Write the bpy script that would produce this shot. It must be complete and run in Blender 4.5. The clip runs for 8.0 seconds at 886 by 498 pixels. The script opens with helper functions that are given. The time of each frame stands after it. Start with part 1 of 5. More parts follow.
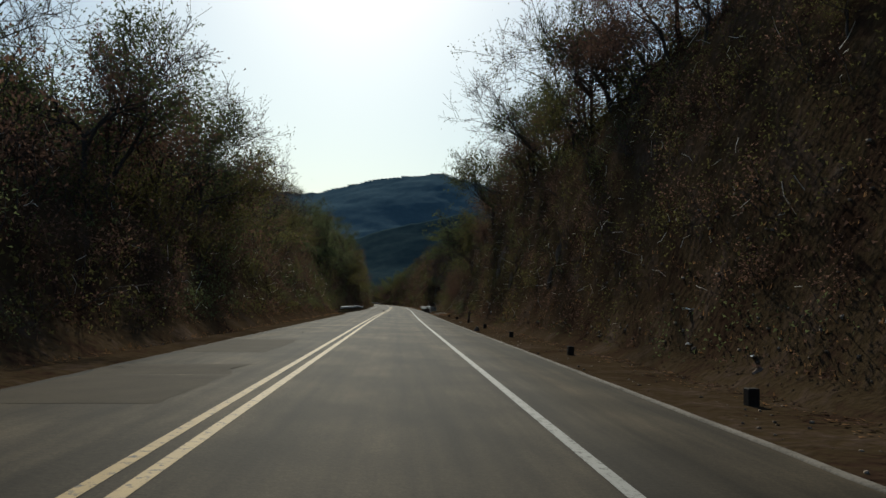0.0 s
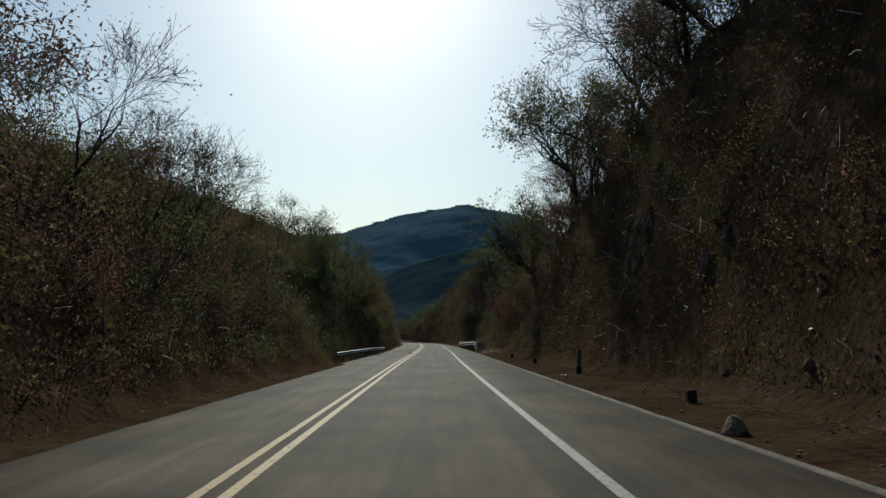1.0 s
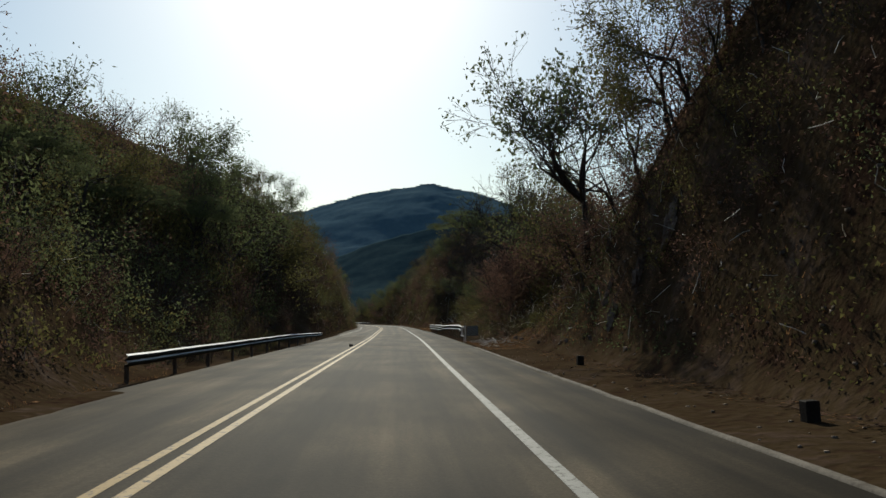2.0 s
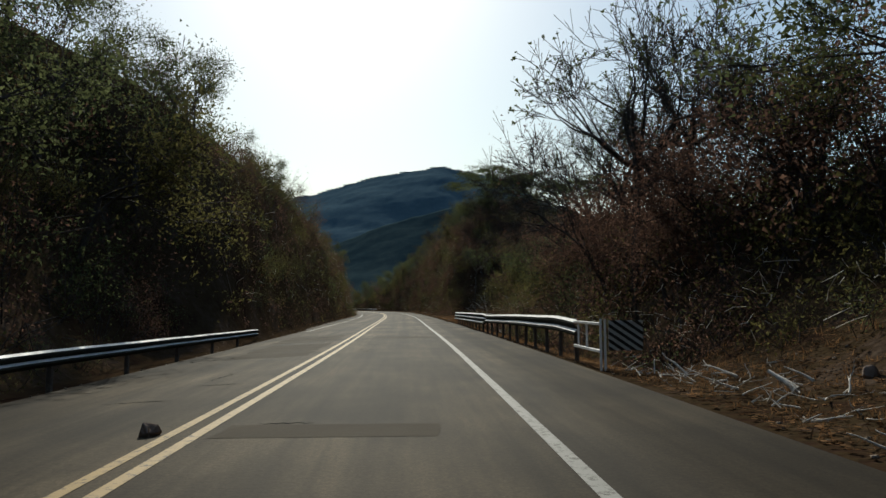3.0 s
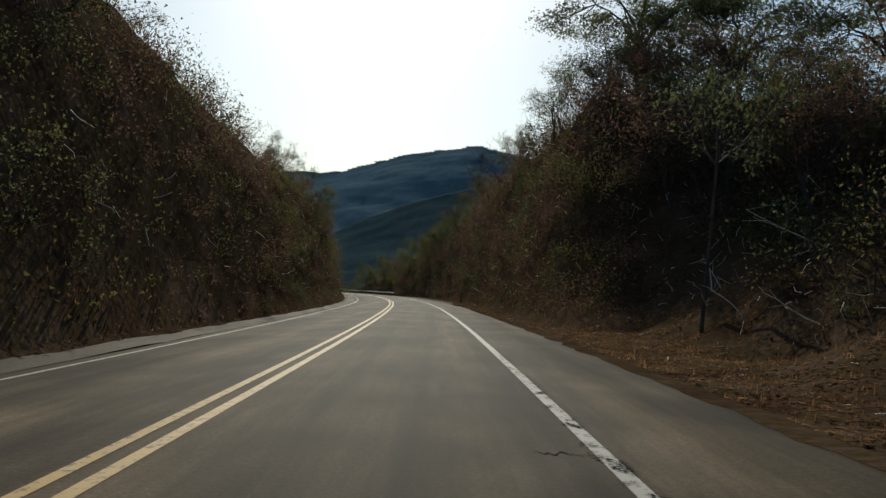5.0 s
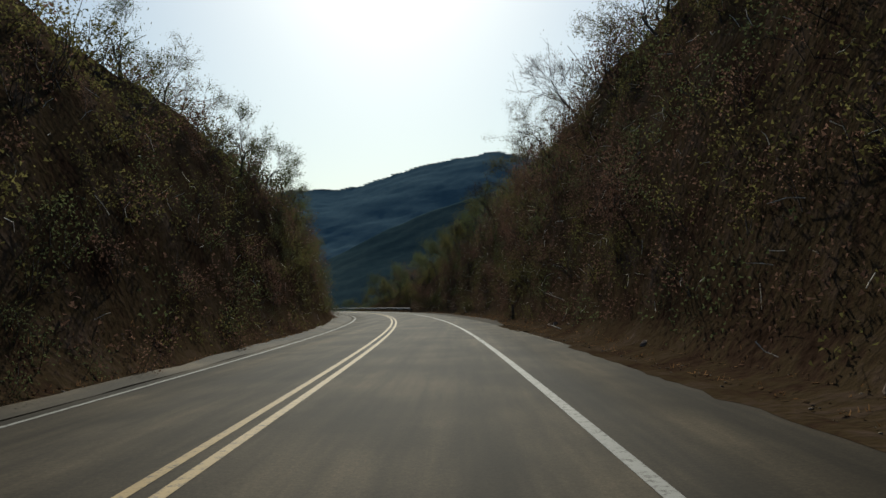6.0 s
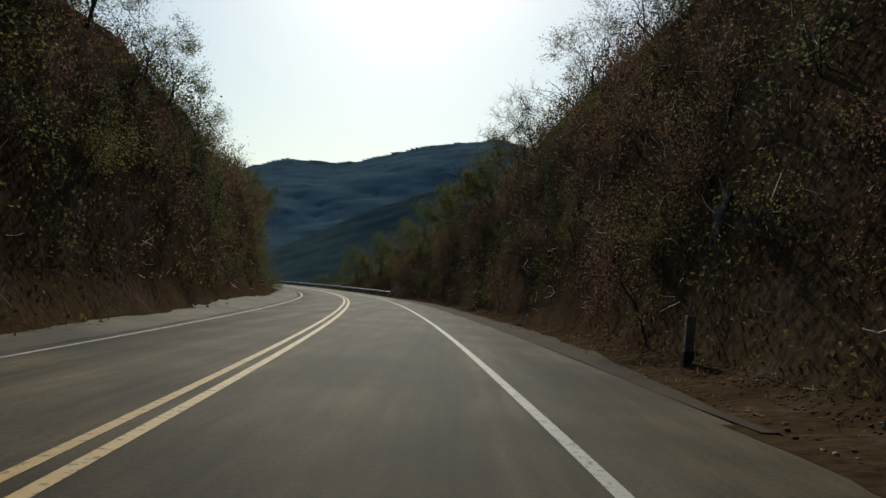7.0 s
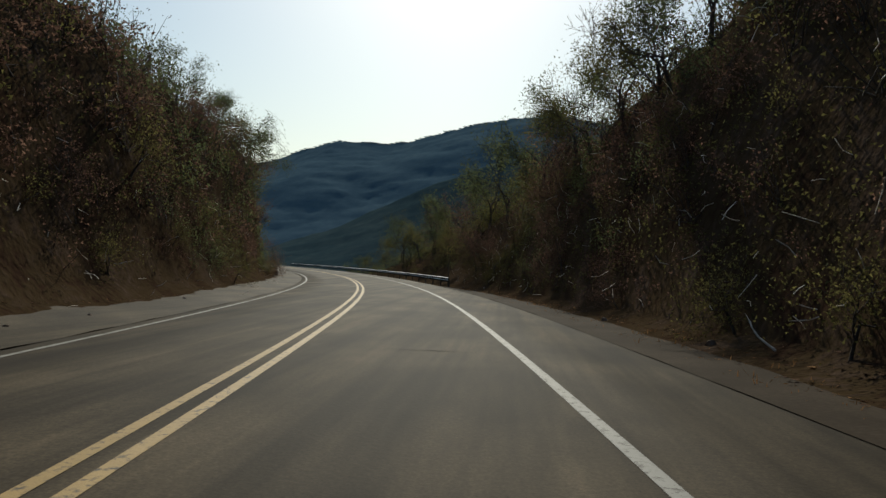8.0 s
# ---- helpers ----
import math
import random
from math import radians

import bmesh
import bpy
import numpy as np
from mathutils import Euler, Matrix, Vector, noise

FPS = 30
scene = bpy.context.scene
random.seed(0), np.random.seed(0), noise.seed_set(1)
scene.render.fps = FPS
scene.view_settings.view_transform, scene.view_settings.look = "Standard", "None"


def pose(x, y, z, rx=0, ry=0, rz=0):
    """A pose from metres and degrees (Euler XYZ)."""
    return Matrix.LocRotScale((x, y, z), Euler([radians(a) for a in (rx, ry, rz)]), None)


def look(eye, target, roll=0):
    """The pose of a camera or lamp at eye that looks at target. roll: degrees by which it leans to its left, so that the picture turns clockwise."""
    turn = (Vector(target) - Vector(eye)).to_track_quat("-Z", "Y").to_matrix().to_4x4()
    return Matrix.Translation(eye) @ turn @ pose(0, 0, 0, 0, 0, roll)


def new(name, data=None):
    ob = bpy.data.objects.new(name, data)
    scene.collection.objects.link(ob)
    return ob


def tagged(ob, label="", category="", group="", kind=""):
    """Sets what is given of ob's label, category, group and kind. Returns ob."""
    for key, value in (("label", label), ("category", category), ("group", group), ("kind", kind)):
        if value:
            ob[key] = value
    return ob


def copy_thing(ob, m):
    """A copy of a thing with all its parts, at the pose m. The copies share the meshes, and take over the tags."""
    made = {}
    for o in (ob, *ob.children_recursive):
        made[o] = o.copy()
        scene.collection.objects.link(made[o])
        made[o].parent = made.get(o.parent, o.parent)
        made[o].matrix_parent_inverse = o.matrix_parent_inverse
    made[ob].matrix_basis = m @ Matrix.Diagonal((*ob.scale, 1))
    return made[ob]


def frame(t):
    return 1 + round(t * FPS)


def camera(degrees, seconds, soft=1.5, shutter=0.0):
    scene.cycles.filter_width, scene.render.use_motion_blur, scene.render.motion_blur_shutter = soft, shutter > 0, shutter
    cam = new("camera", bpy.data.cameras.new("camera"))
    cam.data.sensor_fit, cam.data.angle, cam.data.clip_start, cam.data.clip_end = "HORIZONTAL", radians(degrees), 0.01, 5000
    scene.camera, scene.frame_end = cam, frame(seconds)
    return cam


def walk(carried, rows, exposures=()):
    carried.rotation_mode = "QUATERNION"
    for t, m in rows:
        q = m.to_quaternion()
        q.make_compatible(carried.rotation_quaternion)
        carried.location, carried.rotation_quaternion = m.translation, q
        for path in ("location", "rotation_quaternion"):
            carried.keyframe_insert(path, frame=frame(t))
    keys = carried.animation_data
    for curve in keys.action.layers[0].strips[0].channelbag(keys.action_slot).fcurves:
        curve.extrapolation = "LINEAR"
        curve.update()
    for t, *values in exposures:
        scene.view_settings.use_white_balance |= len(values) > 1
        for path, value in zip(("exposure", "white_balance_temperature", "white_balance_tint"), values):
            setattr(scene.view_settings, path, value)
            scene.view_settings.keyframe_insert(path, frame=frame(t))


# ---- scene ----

# ---------------------------------------------------------------- camera
cam = camera(60.90, 8.0, soft=1.5, shutter=0.0)
PATH = [
    (0, -0.221, -0.000, 1.278, 94.254, -3.299, -3.470), (0.5, -0.152, 15.110, 1.270, 94.900, -3.298, -2.924),
    (1, -0.094, 30.269, 1.332, 96.790, 0.379, -0.974), (1.5, 0.000, 45.597, 1.315, 96.171, -0.010, -3.930),
    (3, 0.581, 92.111, 1.247, 94.359, 0.263, -2.935), (3.5, 0.546, 107.729, 1.261, 94.114, -3.608, -2.136),
    (4, 0.672, 123.450, 1.309, 97.341, -1.677, -4.374), (4.5, 0.620, 139.227, 1.214, 97.208, -4.069, -3.102),
    (5, 0.630, 155.058, 1.229, 93.224, -2.175, -0.736), (6.5, -0.101, 202.653, 1.274, 94.426, 1.871, 1.053),
    (7, -0.766, 218.514, 1.229, 93.116, -4.075, 0.312), (7.5, -1.855, 234.356, 1.239, 93.418, -2.415, 1.972),
    (8, -3.273, 250.186, 1.288, 91.450, -2.846, 4.588)]
walk(cam, [(t, pose(*p)) for t, *p in PATH],
     [(0, .1, 6350, 2), (.5, .15, 6400, 2), (1, .02, 6100, 0), (1.5, .2, 6350, 2), (3, .25, 6450, 3), (3.5, .18, 6350, 2), (4, .06, 6200, 0), (4.5, .18, 6400, 2), (5, .28, 6600, 4), (6.5, .06, 6300, 1), (7, .15, 6550, 3), (8, .17, 6550, 3)])

# ---------------------------------------------------------------- light
SUN_ELEVATION, SUN_AZIMUTH = 34.0, 5.0      # azimuth in degrees left of straight ahead
world = bpy.data.worlds.new("sky")
scene.world = world
world.use_nodes = True
wn = world.node_tree.nodes
sky = wn.new("ShaderNodeTexSky")
sky.sky_type = "NISHITA"
sky.sun_disc = False
sky.sun_elevation = radians(SUN_ELEVATION)
sky.sun_rotation = radians(-SUN_AZIMUTH)
sky.dust_density = 1.1
sky.air_density = 1.4
sky.ozone_density = 3.2
wn["Background"].inputs["Strength"].default_value = 0.075
world.node_tree.links.new(sky.outputs[0], wn["Background"].inputs["Color"])
lamp = bpy.data.lights.new("sun", "SUN")
lamp.energy, lamp.angle, lamp.color = 3.2, radians(0.6), (1.0, 0.93, 0.82)
sun = new("sun", lamp)
_el, _az = radians(SUN_ELEVATION), radians(SUN_AZIMUTH)
SUN_DIR = Vector((-math.sin(_az) * math.cos(_el), math.cos(_az) * math.cos(_el), math.sin(_el)))
sun.matrix_world = look(SUN_DIR * 300, (0, 0, 0))


# ---------------------------------------------------------------- materials
def material(name, stops, scale=3.0, fine=40.0, rough=0.85, metal=0.0, bump=0.3, island=0.0, coords="Object", spec=0.3, bump_scale=None):
    """Colour ramp over two sizes of noise, with fine relief. stops: colours, dark to light."""
    m = bpy.data.materials.new(name)
    m.use_nodes = True
    nt = m.node_tree
    n, l = nt.nodes, nt.links
    b = n["Principled BSDF"]
    b.inputs["Roughness"].default_value = rough
    b.inputs["Metallic"].default_value = metal
    b.inputs["Specular IOR Level"].default_value = spec
    if coords == "World":
        src = n.new("ShaderNodeNewGeometry").outputs["Position"]
    else:
        src = n.new("ShaderNodeTexCoord").outputs[coords]
    big, small = n.new("ShaderNodeTexNoise"), n.new("ShaderNodeTexNoise")
    for tex, sc, det in ((big, scale, 5), (small, fine, 3)):
        l.new(src, tex.inputs["Vector"])
        tex.inputs["Scale"].default_value = sc
        tex.inputs["Detail"].default_value = det
    mix = n.new("ShaderNodeMix")
    mix.inputs["Factor"].default_value = 0.4
    l.new(big.outputs["Fac"], mix.inputs["A"])
    l.new(small.outputs["Fac"], mix.inputs["B"])
    fac = mix.outputs["Result"]
    if island:
        rnd = n.new("ShaderNodeNewGeometry").outputs["Random Per Island"]
        mx = n.new("ShaderNodeMix")
        mx.inputs["Factor"].default_value = island
        l.new(fac, mx.inputs["A"])
        l.new(rnd, mx.inputs["B"])
        fac = mx.outputs["Result"]
    ramp = n.new("ShaderNodeValToRGB")
    e = ramp.color_ramp.elements
    lo, hi = (0.3, 0.7) if not island else (0.25, 0.8)
    for i, c in enumerate(stops):
        p = lo + (hi - lo) * i / max(1, len(stops) - 1)
        if i < 2:
            e[i].position = p
        el = e[i] if i < 2 else e.new(p)
        el.color = (*c, 1)
    l.new(fac, ramp.inputs["Fac"])
    l.new(ramp.outputs["Color"], b.inputs["Base Color"])
    if bump:
        bp = n.new("ShaderNodeBump")
        bp.inputs["Strength"].default_value = bump
        bp.inputs["Distance"].default_value = 0.05 if bump_scale is None else bump_scale
        l.new(fac if not island else mix.outputs["Result"], bp.inputs["Height"])
        l.new(bp.outputs["Normal"], b.inputs["Normal"])
    return m


def leaf(name, stops, glow=0.25, **kw):
    """Leaf material: part of the light passes through the blade."""
    m = material(name, stops, bump=0, island=0.13, coords="World", **kw)
    n, l = m.node_tree.nodes, m.node_tree.links
    b, out = n["Principled BSDF"], n["Material Output"]
    thin, mx = n.new("ShaderNodeBsdfTranslucent"), n.new("ShaderNodeMixShader")
    mx.inputs["Fac"].default_value = glow
    l.new(b.inputs["Base Color"].links[0].from_socket, thin.inputs["Color"])
    # leaves of one spray lie alike: the shading follows the spray and its bush more than the single blade
    geo, tex, add, mul = n.new("ShaderNodeNewGeometry"), n.new("ShaderNodeTexNoise"), n.new("ShaderNodeVectorMath"), n.new("ShaderNodeVectorMath")
    spray, turn, blade = n.new("ShaderNodeAttribute"), n.new("ShaderNodeVectorTransform"), n.new("ShaderNodeVectorMath")
    spray.attribute_name = "spray"
    turn.vector_type, turn.convert_from, turn.convert_to = "VECTOR", "OBJECT", "WORLD"
    l.new(spray.outputs["Vector"], turn.inputs[0])
    l.new(geo.outputs["Position"], tex.inputs["Vector"])
    tex.inputs["Scale"].default_value, tex.inputs["Detail"].default_value = 1.6, 3
    mul.operation, add.operation, blade.operation = "MULTIPLY_ADD", "ADD", "MULTIPLY_ADD"
    l.new(tex.outputs["Color"], mul.inputs[0])
    mul.inputs[1].default_value = (1.6, 1.6, 1.4)
    mul.inputs[2].default_value = (-0.8, -0.9, -0.5)
    l.new(geo.outputs["Normal"], blade.inputs[0])
    blade.inputs[1].default_value = (0.2, 0.2, 0.2)
    l.new(mul.outputs[0], blade.inputs[2])
    l.new(blade.outputs[0], add.inputs[0])
    l.new(turn.outputs[0], add.inputs[1])
    unit = n.new("ShaderNodeVectorMath")
    unit.operation = "NORMALIZE"
    l.new(add.outputs[0], unit.inputs[0])
    l.new(unit.outputs[0], b.inputs["Normal"])
    l.new(b.outputs[0], mx.inputs[1])
    l.new(thin.outputs[0], mx.inputs[2])
    l.new(mx.outputs[0], out.inputs["Surface"])
    return m


def paint(name, colour, base, wear=0.5):
    """Road paint, worn through to the asphalt in patches."""
    m = material(name, [tuple(c * 0.75 for c in colour), colour], 2.0, 60.0, 0.7, bump=0.15)
    nt = m.node_tree
    n, l = nt.nodes, nt.links
    b = n["Principled BSDF"]
    old = b.inputs["Base Color"].links[0].from_socket
    tex = n.new("ShaderNodeTexNoise")
    l.new(n.new("ShaderNodeTexCoord").outputs["Object"], tex.inputs["Vector"])
    tex.inputs["Scale"].default_value, tex.inputs["Detail"].default_value = 9.0, 8
    tex.inputs["Roughness"].default_value = 0.7
    ramp = n.new("ShaderNodeValToRGB")
    ramp.color_ramp.elements[0].position, ramp.color_ramp.elements[1].position = wear, wear + 0.12
    mx = n.new("ShaderNodeMix")
    mx.data_type = "RGBA"
    l.new(tex.outputs["Fac"], ramp.inputs["Fac"])
    l.new(ramp.outputs["Color"], mx.inputs["Factor"])
    l.new(old, mx.inputs["A"])
    mx.inputs["B"].default_value = (*base, 1)
    l.new(mx.outputs["Result"], b.inputs["Base Color"])
    return m


ASPHALT = material("asphalt", [(0.03, 0.0225, 0.0135), (0.048, 0.0365, 0.0225), (0.072, 0.055, 0.034)], 0.35, 18.0, 0.8, bump=0.45, bump_scale=0.015, spec=0.07)


def streak(m, amount=0.45):
    """Long wheel-worn streaks, stains and fine aggregate along the lanes."""
    n, l = m.node_tree.nodes, m.node_tree.links
    b = n["Principled BSDF"]
    col = b.inputs["Base Color"].links[0].from_socket
    src = n.new("ShaderNodeTexCoord").outputs["Object"]
    for scl, lo, hi, amt in (((1.3, 0.02, 1), .35, .65, amount), ((0.5, 0.25, 1), .4, .62, 0.35), ((6, 0.5, 1), .3, .7, 0.2), ((45, 45, 45), .3, .75, 0.3)):
        mp, tex, rng, mx = n.new("ShaderNodeMapping"), n.new("ShaderNodeTexNoise"), n.new("ShaderNodeMapRange"), n.new("ShaderNodeMix")
        mp.inputs["Scale"].default_value = scl
        l.new(src, mp.inputs["Vector"])
        l.new(mp.outputs[0], tex.inputs["Vector"])
        tex.inputs["Scale"].default_value, tex.inputs["Detail"].default_value = 1.0, 4
        rng.inputs["From Min"].default_value, rng.inputs["From Max"].default_value = lo, hi
        rng.inputs["To Min"].default_value, rng.inputs["To Max"].default_value = 1 - amt, 1 + amt
        l.new(tex.outputs["Fac"], rng.inputs["Value"])
        mx.data_type, mx.blend_type = "RGBA", "MULTIPLY"
        mx.inputs["Factor"].default_value = 1.0
        l.new(col, mx.inputs["A"])
        l.new(rng.outputs[0], mx.inputs["B"])
        col = mx.outputs["Result"]
    l.new(col, b.inputs["Base Color"])


streak(ASPHALT)
PATCH = material("asphalt_patch", [(0.035, 0.026, 0.016), (0.06, 0.046, 0.029)], 1.2, 30.0, 0.85, bump=0.4, bump_scale=0.015, spec=0.06)
DUST = material("dusty_asphalt", [(0.022, 0.0155, 0.01), (0.037, 0.027, 0.018), (0.06, 0.045, 0.031)], 0.6, 18.0, 0.9, bump=0.45, bump_scale=0.015, spec=0.04)
TAR = material("tar_crack", [(0.012, 0.012, 0.012), (0.025, 0.024, 0.023)], 6.0, 40.0, 0.95, bump=0, spec=0.02)
WHITE = paint("white_road_paint", (0.25, 0.245, 0.22), (0.046, 0.039, 0.03), 0.52)
YELLOW = paint("yellow_road_paint", (0.38, 0.25, 0.085), (0.06, 0.047, 0.032), 0.52)
SOIL = material("soil_and_rock", [(0.016, 0.0095, 0.006), (0.039, 0.0235, 0.0155), (0.049, 0.034, 0.0185), (0.062, 0.042, 0.029), (0.095, 0.07, 0.051)], 0.55, 5.0, 0.95, bump=0.9, bump_scale=0.15, coords="World", spec=0.0)
ROCK = material("cut_rock", [(0.075, 0.053, 0.04), (0.165, 0.122, 0.096), (0.3, 0.235, 0.19)], 1.2, 9.0, 0.95, bump=0.9, bump_scale=0.15, coords="World", spec=0.02)
GRAVEL = material("stones", [(0.08, 0.062, 0.048), (0.165, 0.132, 0.103), (0.27, 0.22, 0.175)], 3.0, 30.0, 0.95, bump=0.4, island=0.6, spec=0.04)
LEAF_OLIVE = leaf("olive_leaves", [(0.065, 0.06, 0.023), (0.112, 0.102, 0.038), (0.165, 0.147, 0.054)], glow=0.45, scale=0.12, fine=8.0, rough=0.9, spec=0.02)
LEAF_DRY = leaf("dry_leaves", [(0.072, 0.043, 0.032), (0.13, 0.076, 0.056), (0.195, 0.12, 0.085)], glow=0.42, scale=0.12, fine=8.0, rough=0.9, spec=0.02)
LEAF_DARK = leaf("dark_green_leaves", [(0.05, 0.06, 0.027), (0.088, 0.102, 0.046), (0.14, 0.155, 0.065)], glow=0.52, scale=0.2, fine=8.0, rough=0.85, spec=0.05)
STRAW = leaf("dry_grass", [(0.11, 0.058, 0.028), (0.22, 0.12, 0.056), (0.34, 0.2, 0.1)], glow=0.4, scale=0.3, fine=3.0, rough=0.9, spec=0.02)
BARK = material("dark_bark", [(0.025, 0.02, 0.018), (0.06, 0.05, 0.043), (0.1, 0.085, 0.075)], 2.0, 25.0, 0.9, bump=0.5, spec=0.05)
BARK_GREY = material("grey_bark", [(0.05, 0.042, 0.035), (0.105, 0.09, 0.075), (0.17, 0.15, 0.125)], 2.0, 25.0, 0.9, bump=0.4, spec=0.05)
DEADWOOD = material("bleached_wood", [(0.36, 0.32, 0.27), (0.55, 0.5, 0.43), (0.74, 0.68, 0.6)], 3.0, 40.0, 0.85, bump=0.4, spec=0.1)
# Lit and shaded tone of one steel; the bright one also on hazard brackets.
STEEL = material("bright_and_sunlit_steel", [(0.55, 0.53, 0.5), (0.7, 0.68, 0.65), (0.82, 0.8, 0.77)], 2.5, 40.0, 0.6, metal=0.0, bump=0.12, bump_scale=0.01, spec=0.3)
STEEL_SHADED = material("shaded_galvanised_steel", [(0.02, 0.023, 0.019), (0.036, 0.04, 0.033), (0.06, 0.064, 0.053)], 1.5, 30.0, 0.9, metal=0.0, bump=0.1, bump_scale=0.01, spec=0.05)
POST_WOOD = material("weathered_post", [(0.05, 0.036, 0.028), (0.1, 0.075, 0.055), (0.16, 0.125, 0.095)], 3.0, 30.0, 0.9, bump=0.5)
CONCRETE = material("old_concrete", [(0.085, 0.073, 0.058), (0.155, 0.135, 0.11), (0.24, 0.21, 0.17)], 2.0, 25.0, 0.9, bump=0.4, spec=0.1)
BLACK = material("black_paint", [(0.016, 0.013, 0.011), (0.035, 0.03, 0.026)], 4.0, 30.0, 0.8, spec=0.05)
SIGN_WHITE = material("faded_sign_white", [(0.3, 0.28, 0.25), (0.45, 0.43, 0.39)], 5.0, 30.0, 0.6, bump=0.1)
LITTER = material("white_plastic", [(0.55, 0.55, 0.53), (0.78, 0.78, 0.75)], 6.0, 40.0, 0.5, bump=0.2)
# Blue distance haze is painted into these base colours, less into the near hill's.
FOREST_HAZED = material("hazed_far_forest", [(0.05, 0.085, 0.112), (0.068, 0.108, 0.135), (0.092, 0.134, 0.156)], 0.016, 0.11, 0.95, bump=0.3, bump_scale=2.0, coords="World", spec=0.0)
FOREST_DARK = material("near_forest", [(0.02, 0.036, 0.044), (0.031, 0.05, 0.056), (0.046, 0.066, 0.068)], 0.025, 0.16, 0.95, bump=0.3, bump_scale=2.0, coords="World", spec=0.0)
FOREST_LEAF_HAZED = material("hazed_far_foliage", [(0.045, 0.078, 0.1), (0.062, 0.1, 0.124), (0.084, 0.122, 0.142)], 0.022, 0.14, 0.95, bump=0, coords="World", spec=0.0)

# ---------------------------------------------------------------- the road's line
KNOTS = [-0.25, -0.14, -0.34, 0.17, 0.71, -0.29, 0.24, 0.81, 0.73, 1.5, 1.61, 1.47, 2.76, 3.22, 2.63, 2.09, 2.01, 2.16, 2.27]
ARC = np.arange(-460.0, 1400.0, 2.0)
_k = np.where((ARC < 40) | (ARC > 440), 0, np.interp(ARC, 40 + 20 * np.arange(19), KNOTS)) * 1e-3
HEAD = np.cumsum(_k) * 2
_x, _y = np.cumsum(-np.sin(HEAD)) * 2, np.cumsum(np.cos(HEAD)) * 2
_i = int(np.searchsorted(ARC, 0))
LINE_X, LINE_Y = _x - _x[_i], _y - _y[_i]


def heading(s):
    return np.interp(s, ARC, HEAD)


def plan(s, off):
    """World x, y of a point at road distance s and offset off (right is positive)."""
    h = heading(s)
    return np.interp(s, ARC, LINE_X) + off * np.cos(h), np.interp(s, ARC, LINE_Y) + off * np.sin(h)


CENTRE, LEFT_LINE, RIGHT_LINE, LEFT_EDGE, RIGHT_EDGE = -1.99, -5.55, 1.55, -6.0, 3.8


def road_z(off):
    return np.where(off < CENTRE, (off - CENTRE) * 0.05, 0.0) * 1.0


